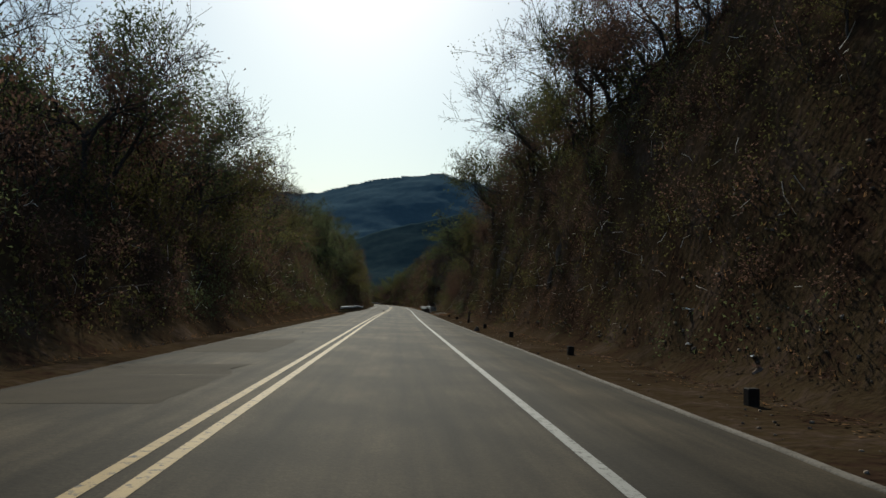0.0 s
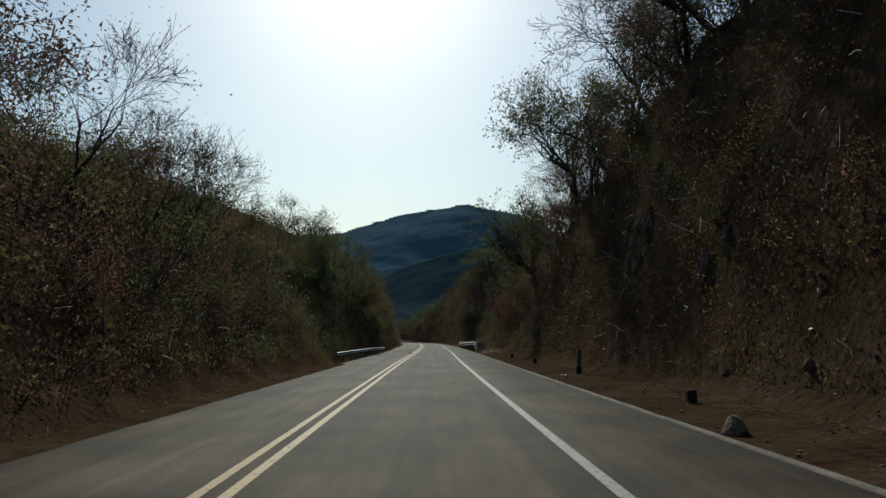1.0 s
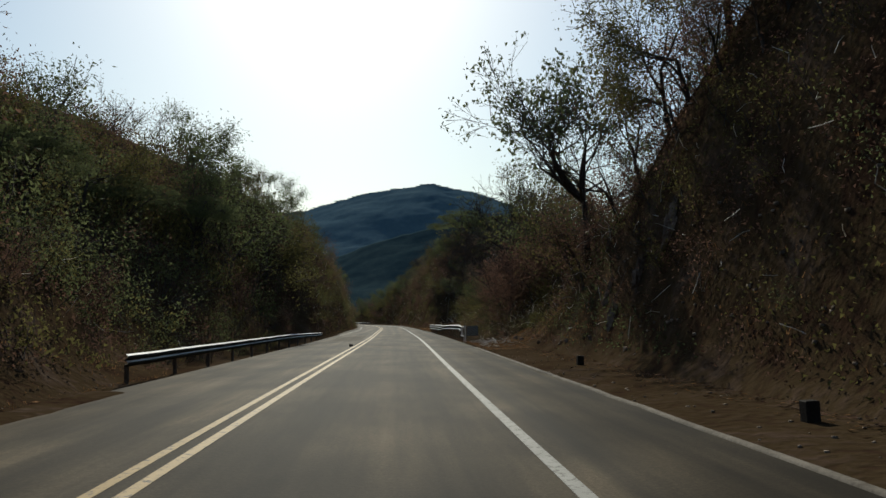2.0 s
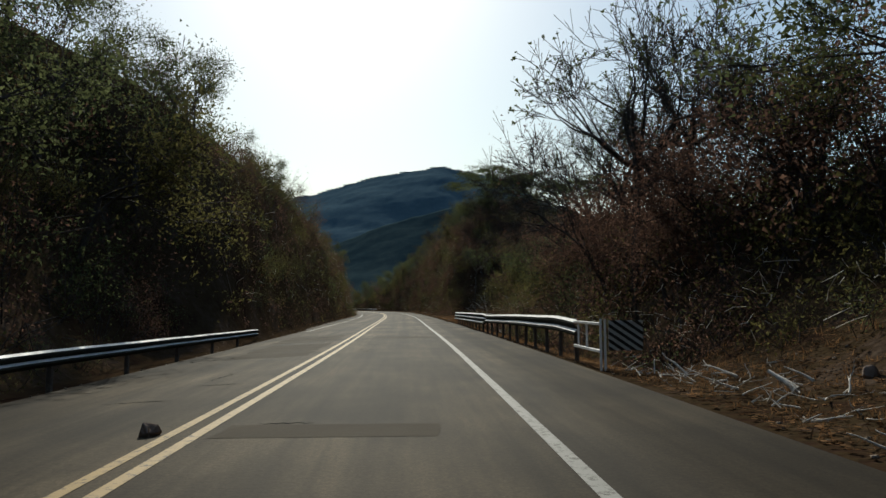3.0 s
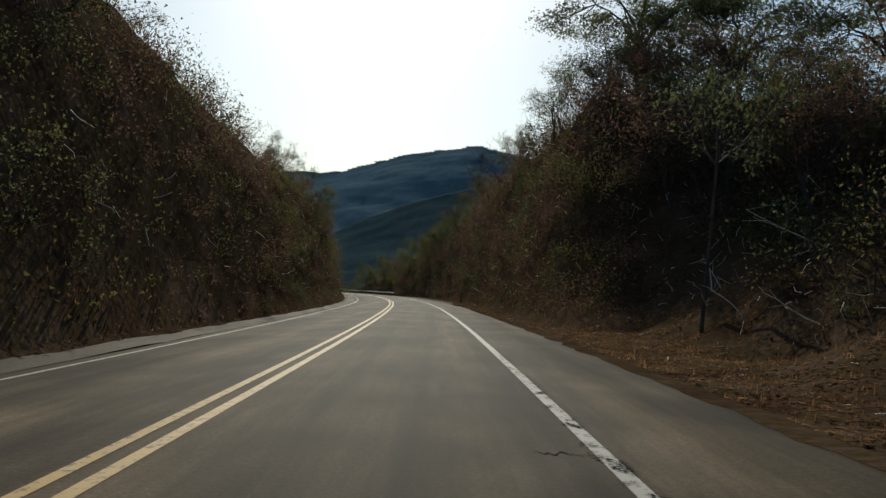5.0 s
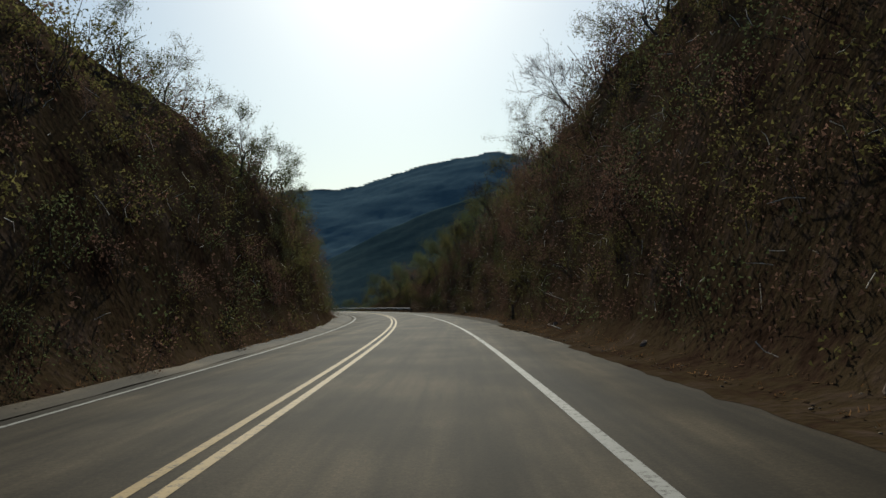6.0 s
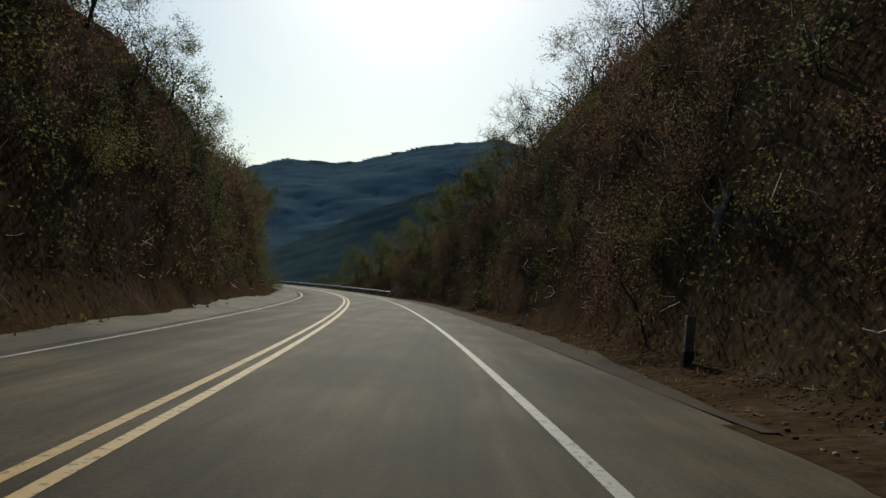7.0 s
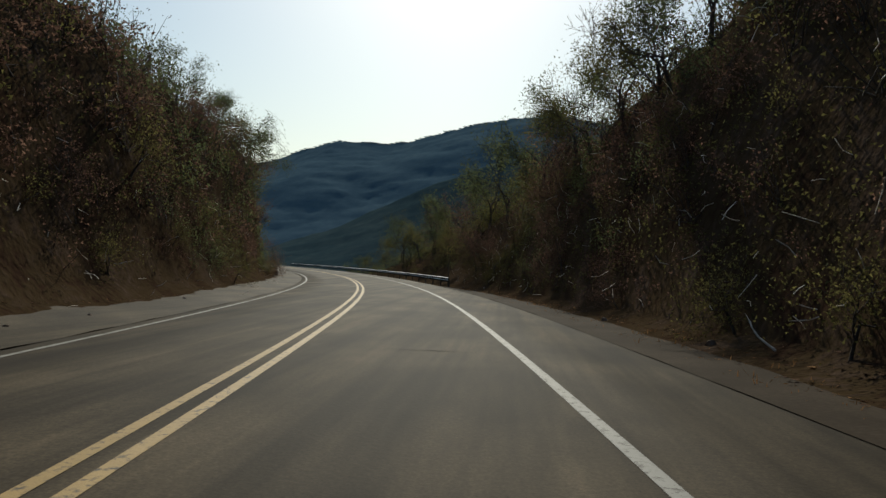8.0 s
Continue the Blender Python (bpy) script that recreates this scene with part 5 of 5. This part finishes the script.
def barrier(label, s0, s1, off, side, top, ridges_at, gap, post_size=(.09, .11), base=0.0, rise=lambda s: 0.0, shape=None):
    """A steel crash barrier with lengths of beam on posts. ridges_at: (from s, ridges, height) rows."""
    ob = tagged(new("crash_barrier"), label, "guardrail", "crash barriers")
    for i, (a, ridges, h) in enumerate(ridges_at):
        b = ridges_at[i + 1][0] if i + 1 < len(ridges_at) else s1
        prof = [(o, z + top - h) for o, z in beam_profile(ridges, h)]
        lengths = max(1, round((b - a) / 3.81))
        for k in range(lengths):
            u0, u1 = a + (b - a) * k / lengths, a + (b - a) * (k + 1) / lengths
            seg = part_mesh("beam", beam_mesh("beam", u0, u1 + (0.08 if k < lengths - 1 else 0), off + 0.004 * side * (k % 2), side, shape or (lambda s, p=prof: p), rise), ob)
            mod = seg.modifiers.new("thickness", "SOLIDIFY")
            mod.thickness, mod.offset = 0.006, 0
    s = s0 + 0.4
    while s < s1 - 0.2:
        o = off + side * (post_size[0] / 2 + .02)
        x, y = plan(s, o)
        bm = bmesh.new()
        box(bm, (-post_size[0] / 2, -post_size[1] / 2, -0.9), (post_size[0] / 2, post_size[1] / 2, top - .06 + rise(s)), 0.012)
        pst = part("post", bm, POST_WOOD, ob)
        pst.matrix_basis = Matrix.Translation((float(x), float(y), base)) @ Matrix.Rotation(float(heading(s)) + rb.uniform(-.05, .05), 4, "Z") @ Matrix.Rotation(rb.uniform(-.03, .03), 4, "Y")
        s += gap * rb.uniform(.97, 1.03)
    return ob


def right_beam(s):
    """Two folds at first; past a short transition a deeper beam with three."""
    f = min(max((s - 129.0) / 1.7, 0), 1)
    f = f * f * (3 - 2 * f)
    fold = .225 - .03 * f
    top = float(np.interp(s, (109, 112, 120, 129, 130.7, 140, 151), (.92, 1.0, .95, .84, .89, .855, .8)))
    low = top - fold * (2 + 1.1 * f)
    return ridge(low, fold, .08, .5) + ridge(low + fold, max(top - low - 2 * fold, .001), .08 * f) + ridge(top - fold, fold)


barrier("dark crash barrier with sunlit fold tops painted bright, on brown posts", 109.6, 151.0, 4.12, 1, 0.76, [(109.6, 3, .5)], 1.95, shape=right_beam)
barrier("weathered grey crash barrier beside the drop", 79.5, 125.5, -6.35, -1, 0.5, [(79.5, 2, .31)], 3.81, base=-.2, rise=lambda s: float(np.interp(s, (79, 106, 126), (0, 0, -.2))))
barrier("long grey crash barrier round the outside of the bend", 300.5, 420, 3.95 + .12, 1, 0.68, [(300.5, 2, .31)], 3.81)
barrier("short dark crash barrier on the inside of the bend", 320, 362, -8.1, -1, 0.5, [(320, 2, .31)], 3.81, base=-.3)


def hazard_board(s, off):
    """End bracket and striped hazard board at the barrier's end."""
    x, y = plan(s, off)
    ob = tagged(new("hazard_board"), "faded black and white striped hazard board at the barrier end", "road sign")
    ob.matrix_basis = Matrix.Translation((float(x), float(y), 0)) @ Matrix.Rotation(float(heading(s)), 4, "Z") @ Matrix.Translation((0, 0, -.07))
    for dx in (0.0, 0.09):
        bm = bmesh.new()
        box(bm, (dx - .02, -.02, -.4), (dx + .02, .02, 1.05), .006)
        part("post", bm, STEEL, ob)
    bm = bmesh.new()
    box(bm, (.16, -.01, .42), (.86, .01, 1.02), .004)
    board = part("board", bm, SIGN_WHITE, ob)
    for i in range(-4, 7):
        # slanted bars, clipped to the board
        z0 = .42 + i * .15
        bm = bmesh.new()
        pts = []
        for px, pz in ((.16, z0 + .47), (.86, z0), (.86, z0 + .075), (.16, z0 + .545)):
            pts.append((px, pz))
        poly = pts
        for lo, sign in ((.42, 1), (1.02, -1)):
            out = []
            for k in range(len(poly)):
                (ax, az), (bx, bz) = poly[k], poly[(k + 1) % len(poly)]
                ia, ib = sign * (az - lo) >= 0, sign * (bz - lo) >= 0
                if ia:
                    out.append((ax, az))
                if ia != ib:
                    f = (lo - az) / (bz - az)
                    out.append((ax + f * (bx - ax), lo))
            poly = out
            if not poly:
                break
        if len(poly) < 3:
            bm.free()
            continue
        bm.faces.new([bm.verts.new((px, -.015, pz)) for px, pz in poly])
        part("stripe", bm, BLACK, board, "black slanting stripe")
    for z in (.4, .95):
        bm = bmesh.new()
        box(bm, (-.03, 0, z - .03), (.03, 2.4, z + .03), .008)
        part("rail_arm", bm, STEEL, ob)
    for yy in (1.2, 2.0):
        bm = bmesh.new()
        box(bm, (-.02, yy - .02, .38), (.02, yy + .02, .97), .006)
        part("brace", bm, STEEL, ob)


hazard_board(107.2, 4.05)


def curve_sign(s, off, height):
    """A small chevron board on one post, facing the traffic."""
    ob = tagged(new("curve_sign"), "small dull yellow bend sign with a black chevron", "road sign")
    ob.matrix_basis = Matrix.Translation(spot(s, off, -.1)) @ Matrix.Rotation(float(heading(s)) + .15, 4, "Z")
    bm = bmesh.new()
    box(bm, (-.03, .0, -.3), (.03, .05, height), .008)
    part("post", bm, POST_WOOD, ob)
    bm = bmesh.new()
    box(bm, (-.23, -.02, height - .62), (.23, -.004, height), .01)
    board = part("board", bm, YELLOW, ob)
    bm = bmesh.new()
    z = height - .31
    pts = [(-.19, z), (.03, z + .26), (.19, z + .26), (-.03, z), (.19, z - .26), (.03, z - .26)]
    for a, b, c, d in ((0, 3, 2, 1), (0, 5, 4, 3)):
        bm.faces.new([bm.verts.new((pts[k][0], -.025, pts[k][1])) for k in (a, b, c, d)])
    part("chevron", bm, BLACK, board, "black chevron")


curve_sign(306, 4.9, 3.1)


# ---------------------------------------------------------------- marker posts, stones, wood, litter
def marker_post(s, off, lean, tall=False):
    ob = tagged(new("marker_post"), "grey marker post with black base" if tall else "short square black marker stub on the verge", "road marker", "marker posts")
    ob.matrix_basis = Matrix.Translation(spot(s, off, -.02)) @ Matrix.Rotation(radians(lean), 4, "Y")
    bm = bmesh.new()
    box(bm, (-.09, -.09, -.2), (.09, .09, .28), .012)
    part("base", bm, BLACK, ob, "black painted base")
    if not tall:
        return
    bm = bmesh.new()
    box(bm, (-.075, -.075, .27), (.075, .075, .9), .014)
    part("shaft", bm, POST_WOOD, ob, "weathered grey-brown shaft")


for s, o, a in ((-1, 5.2, 1), (11.3, 5.25, -2), (22.3, 5.0, 2), (34.0, 5.0, 0), (45.6, 5.15, -1), (58.2, 5.3, 2), (70.3, 5.3, -2), (82.4, 5.3, 1), (231.5, 5.15, 1)):
    marker_post(s, o, a, s in (58.2, 231.5))


def angular(seed, points=16):
    """A broken, flat-faced block about 1 m in radius."""
    r = random.Random(seed)
    bm = bmesh.new()
    for _ in range(points):
        d = Vector((r.gauss(0, 1), r.gauss(0, 1), r.gauss(0, 1))).normalized()
        bm.verts.new((d.x * r.uniform(.75, 1.1), d.y * r.uniform(.7, 1.0), d.z * r.uniform(.6, .95)))
    hull = bmesh.ops.convex_hull(bm, input=bm.verts)
    bmesh.ops.delete(bm, geom=list({g for g in hull["geom_interior"] + hull["geom_unused"] if isinstance(g, bmesh.types.BMVert)}), context="VERTS")
    bmesh.ops.bevel(bm, geom=list(bm.edges), offset=.05, segments=1, affect="EDGES")
    return bm


def stone_mesh(seed):
    bm = angular(seed)
    me = bpy.data.meshes.new("stone")
    bm.to_mesh(me)
    bm.free()
    me.materials.append(ROCK)
    return me


STONES = [stone_mesh(i) for i in range(5)]


def stone(s, off, size, label="rough grey-brown fallen rock beside the road", on_road=False):
    ob = tagged(new("rock", rb.choice(STONES)), label, "rock", "fallen rocks")
    x, y = plan(s, off)
    p = spot(s, off, size * .25) if not on_road else Vector((float(x), float(y), float(road_z(np.array(off))) + size * .3))
    ob.matrix_basis = Matrix.Translation(p) @ Euler((rb.uniform(-.3, .3), rb.uniform(-.3, .3), rb.uniform(0, 6.3))).to_matrix().to_4x4() @ Matrix.Scale(size, 4)


stone(41, 4.15, .24, "mossy dark rock beside the kerb")
stone(99.8, -2.35, .14, "dark rock lying on the centre line", True)
for i in range(60):
    s = rb.uniform(6, 104)
    stone(s, 6.3 + abs(rb.gauss(0, .22)), rb.uniform(.05, .16))
for i in range(30):
    stone(rb.uniform(190, 300), 4.9 + abs(rb.gauss(0, .3)), rb.uniform(.04, .14))
for i in range(25):
    stone(rb.uniform(130, 300), -6.8 - abs(rb.gauss(0, .3)), rb.uniform(.04, .14))


def outcrop(s, z, size, seed):
    """A streak of bare broken rock showing through the cut bank at height z."""
    r = random.Random(seed)
    bm = angular(seed + 100, 26)
    bmesh.ops.subdivide_edges(bm, edges=bm.edges, cuts=3, use_grid_fill=True)
    o = Vector((r.uniform(-50, 50), r.uniform(-50, 50), 0))
    for v in bm.verts:
        v.co *= 1 + .55 * noise.noise(v.co * 2.2 + o) + .35 * noise.noise(Vector((v.co.x * 8, v.co.y * 8, v.co.z * 2.5)) + o)
    me = bpy.data.meshes.new("rock_outcrop")
    bm.to_mesh(me)
    bm.free()
    me.materials.append(ROCK)
    ob = tagged(new("rock_outcrop", me), "bare pale rock face breaking out of the bank", "rock", "rock faces")
    off = next(q for q in np.arange(5.5, 12, .05) if land(s, q) > z)
    p = spot(s, off)
    ob.matrix_basis = Matrix.Translation(p) @ Euler((r.uniform(-.15, .15), .2, r.uniform(-.4, .4))).to_matrix().to_4x4() @ Matrix.Diagonal((size * .34, size * .48, size * 1.4, 1))


for i, (s, z, k) in enumerate(((57.0, 5.2, .6), (57.5, 3.9, .5), (58.4, 5.8, .65), (58.8, 4.7, .5), (59.3, 4.0, .45), (60.6, 5.0, .5), (50.2, 4.6, .6), (50.6, 3.0, .55), (49.2, 3.6, .45), (36, 3.9, .5), (36.6, 2.6, .5), (81, 3.6, .6), (83, 2.4, .5), (86, 2.0, .5), (84.5, 1.2, .5), (233, 3, .5))):
    outcrop(s, z, k, i)


def stick(s, off, length, radius, turn, lift, rise=0.0, forks=1, seed=0, label="bleached broken branch lying on the verge", mat=None):
    """A dead branch on the ground with a few side twigs."""
    p = Plant(seed)
    rng = p.rng
    a = np.zeros(3)
    d = np.array((math.cos(turn), math.sin(turn), rise))
    r = radius
    for i in range(4):
        d = d + rng.normal(size=3) * np.array((.16, .16, .08))
        d /= np.linalg.norm(d)
        b = a + d * length / 4
        b[2] = max(b[2], radius * .3)
        v, f = tube_arrays(a, b, r, r * .8, 5)
        n0 = len(p.wv)
        p.wv += v
        p.wq += [tuple(n0 + k for k in t) for t in f]
        if forks and 0 < i:
            e = d + rng.normal(size=3) * .7
            e[2] = abs(e[2])
            e /= np.linalg.norm(e)
            v, f = tube_arrays(b, b + e * length * rng.uniform(.15, .4), r * .6, r * .25, 4)
            n0 = len(p.wv)
            p.wv += v
            p.wq += [tuple(n0 + k for k in t) for t in f]
        a, r = b, r * .8
    ob = tagged(new("branch", mesh_of("branch", p.wv, p.wq, [mat or DEADWOOD], smooth=True)), label, "branch", "fallen branches")
    ob.matrix_basis = Matrix.Translation(spot(s, off, radius * .8 + lift))


for i, (a, o, L, r, t, up) in enumerate(((102.0, 5.35, .55, .06, 1.8, .5), (104.2, 5.5, .6, .032, 2.0, .3), (105.6, 5.2, .7, .03, 2.1, .3), (103.0, 5.0, .5, .022, 2.5, .15), (106.5, 4.9, .4, .02, 1.2, .8), (101.4, 5.7, .5, .02, .9, .9), (102.6, 5.9, .45, .025, 2.2, .6))):
    stick(a, o, L, r, t, .0, up, i % 2, 1 + i, "bleached broken log splintered on the verge" if i < 3 else "bleached broken branch lying on the verge")
for i in range(110):
    stick(rb.uniform(97, 109), rb.uniform(4.2, 5.2) + 1.4 * rb.random() ** 2, rb.uniform(.12, .5), rb.uniform(.007, .018), rb.uniform(0, 6.3), .02, rb.uniform(0, .5), rb.choice((0, 1)), 10 + i, "pale splintered twig among fallen debris")
for i, (s, o, L, t, rise) in enumerate(((165, 10.6, 1.6, 2.2, .8), (164, 10.3, 1.4, 1.9, .9), (176, 11.5, 2.6, 2.8, .5), (178.5, 9.3, 1.1, 2.0, 1.2), (177.5, 9.6, .9, .3, .1), (170, 9.3, 1.8, .2, .15), (172, 9.0, 1.4, 2.6, .35), (168, 8.8, 1.1, .6, .1), (158, 8.6, 1.6, 2.4, .5), (155, 8.2, 1.2, 1.0, .6), (157, 7.0, 1.9, 2.3, 1.1), (158.5, 7.4, 1.5, 1.3, 1.6), (160, 7.2, 1.7, 2.7, .9), (159, 6.4, 1.1, .4, .7), (161.5, 7.8, 1.6, 2.0, 1.0), (154.5, 6.6, 1.4, 2.2, 1.2),
                                        (219, 5.7, 1.0, 2.6, .5), (231, 5.8, .8, .3, .2), (262, 5.6, .8, 2.4, .4), (180, 9.6, 2.2, 1.4, .9), (18, 7.0, 1.0, .2, .1), (48, 7.4, 1.3, .8, .4), (52, 7.6, .9, 2.4, .6), (60.7, 5.7, .9, .1, .05), (58.5, 6.8, 1.0, 1.2, .9), (57.6, 6.9, .8, 2.3, .6), (215.7, 4.9, .8, 2.4, .4), (176, 8.8, 1.2, 2.2, .6))):
    stick(s, o, L, .022, t, .03, rise, 1, 50 + i, "bare bleached branch leaning in the brush")


for i in range(22):
    stick(rb.uniform(206, 262), rb.uniform(5.2, 6.6), rb.uniform(.1, .3), rb.uniform(.006, .011), rb.uniform(0, 6.3), .02, rb.uniform(0, .4), rb.choice((0, 1)), 90 + i, "pale broken twig at the foot of the bank")


for i in range(46):
    s = rb.uniform(156, 192)
    stick(s, 4.2 + (3.6 if s < 182 else 1.2) * rb.random(), rb.uniform(.08, .26), rb.uniform(.007, .014), rb.uniform(0, 6.3), .02, rb.uniform(0, .5), rb.choice((0, 1)), 120 + i, "pale broken twig in dry grass")


def litter(s, off, size, turn):
    """A crumpled scrap of white plastic."""
    r = random.Random(int(s * 10))
    bm = bmesh.new()
    bmesh.ops.create_grid(bm, x_segments=4, y_segments=4, size=size)
    for v in bm.verts:
        v.co.z = abs(r.gauss(0, size * .35)) + .01
    bmesh.ops.solidify(bm, geom=bm.faces, thickness=.004)
    me = bpy.data.meshes.new("litter")
    bm.to_mesh(me)
    bm.free()
    me.materials.append(LITTER)
    ob = tagged(new("litter", me), "crumpled white plastic scrap on the verge", "litter", "roadside litter")
    ob.matrix_basis = Matrix.Translation(spot(s, off, .01)) @ Matrix.Rotation(turn, 4, "Z")


for s, o, k in ((18.0, 6.9, .16), (17.2, 6.6, .09), (19.4, 7.0, .08), (57.2, 4.6, .09), (65, 7.2, .12), (91, 7.0, .12), (88.5, 6.4, .1), (86, 6.2, .09), (62.6, 6.4, .07), (53, 6.5, .08), (55.3, 6.7, .07), (10.5, 6.9, .08), (246.5, 4.6, .07), (161.3, 4.2, .05), (14, 6.6, .08), (44, 6.9, .07), (60, 6.7, .08)):
    litter(s, o, k, s)


# ---------------------------------------------------------------- dry grass and stones along the verges
def tufts(name, label, rows, mat, blade=.12, wide=.012, per=5):
    """Countless dry blades. rows: (s0, s1, off0, off1, tufts)."""
    rng = np.random.default_rng(77)
    vs = []
    for s0, s1, o0, o1, n in rows:
        for _ in range(n):
            s, o = rng.uniform(s0, s1), rng.uniform(o0, o1)
            p = np.array(spot(s, o, -.02))
            k = rng.uniform(.5, 1.3)
            for _ in range(per):
                a, t = rng.uniform(0, 6.28), rng.uniform(.1, 1.2)
                d = np.array((math.cos(a) * math.sin(t), math.sin(a) * math.sin(t), math.cos(t)))
                e = np.array((-math.sin(a), math.cos(a), 0)) * wide
                q = p + np.array((rng.normal() * .09, rng.normal() * .09, 0))
                h = blade * k * rng.uniform(.5, 1.2)
                vs += [q - e, q + e, q + d * h + e * .3 - (0, 0, .1 * h), q + d * h - e * .3 - (0, 0, .1 * h)]
    v = np.array(vs)
    return tagged(new(name, mesh_of(name, v, np.arange(len(v)).reshape(-1, 4), [mat])), label, "grass", kind="stuff")


tufts("dry_grass", "orange-brown dry grass and leaf litter on the verge", [(150, 186, 4.0, 9.8, 2300), (96, 112, 4.2, 8, 700), (110, 150, 4.3, 7, 900), (185, 300, 4.3, 5.4, 500), (2, 98, 6.2, 7.6, 1500), (130, 230, -7.4, -6.5, 900), (4, 84, -8, -6.4, 800)], STRAW)


def pebbles(name, label, rows):
    rng = np.random.default_rng(78)
    corner = np.array([(x, y, z) for z in (-1, 1) for x, y in ((-1, -1), (1, -1), (1, 1), (-1, 1))], float)
    faces = np.array(((0, 3, 2, 1), (4, 5, 6, 7), (0, 1, 5, 4), (1, 2, 6, 5), (2, 3, 7, 6), (3, 0, 4, 7)))
    vs, qs, n0 = [], [], 0
    for s0, s1, o0, o1, n, lo, hi in rows:
        for _ in range(n):
            p = np.array(spot(rng.uniform(s0, s1), rng.uniform(o0, o1)))
            v = corner * rng.uniform(.5, 1, (8, 3)) * rng.uniform(lo, hi) * np.array((1, .8, .6))
            a = rng.uniform(0, 6.28)
            c, s_ = math.cos(a), math.sin(a)
            vs.append(v @ np.array(((c, s_, 0), (-s_, c, 0), (0, 0, 1))) + p)
            qs.append(faces + n0)
            n0 += 8
    tagged(new(name, mesh_of(name, np.concatenate(vs), np.concatenate(qs), [GRAVEL])), label, "gravel", kind="stuff")


pebbles("gravel", "loose pale stones and chips on the verge", [(2, 108, 4.0, 7.4, 1100, .01, .04), (108, 190, 3.9, 6, 900, .008, .03), (190, 300, 3.9, 5.3, 1200, .008, .035), (2, 230, -7, -6.1, 600, .01, .035), (2, 100, 6.6, 7.6, 600, .03, .08)])
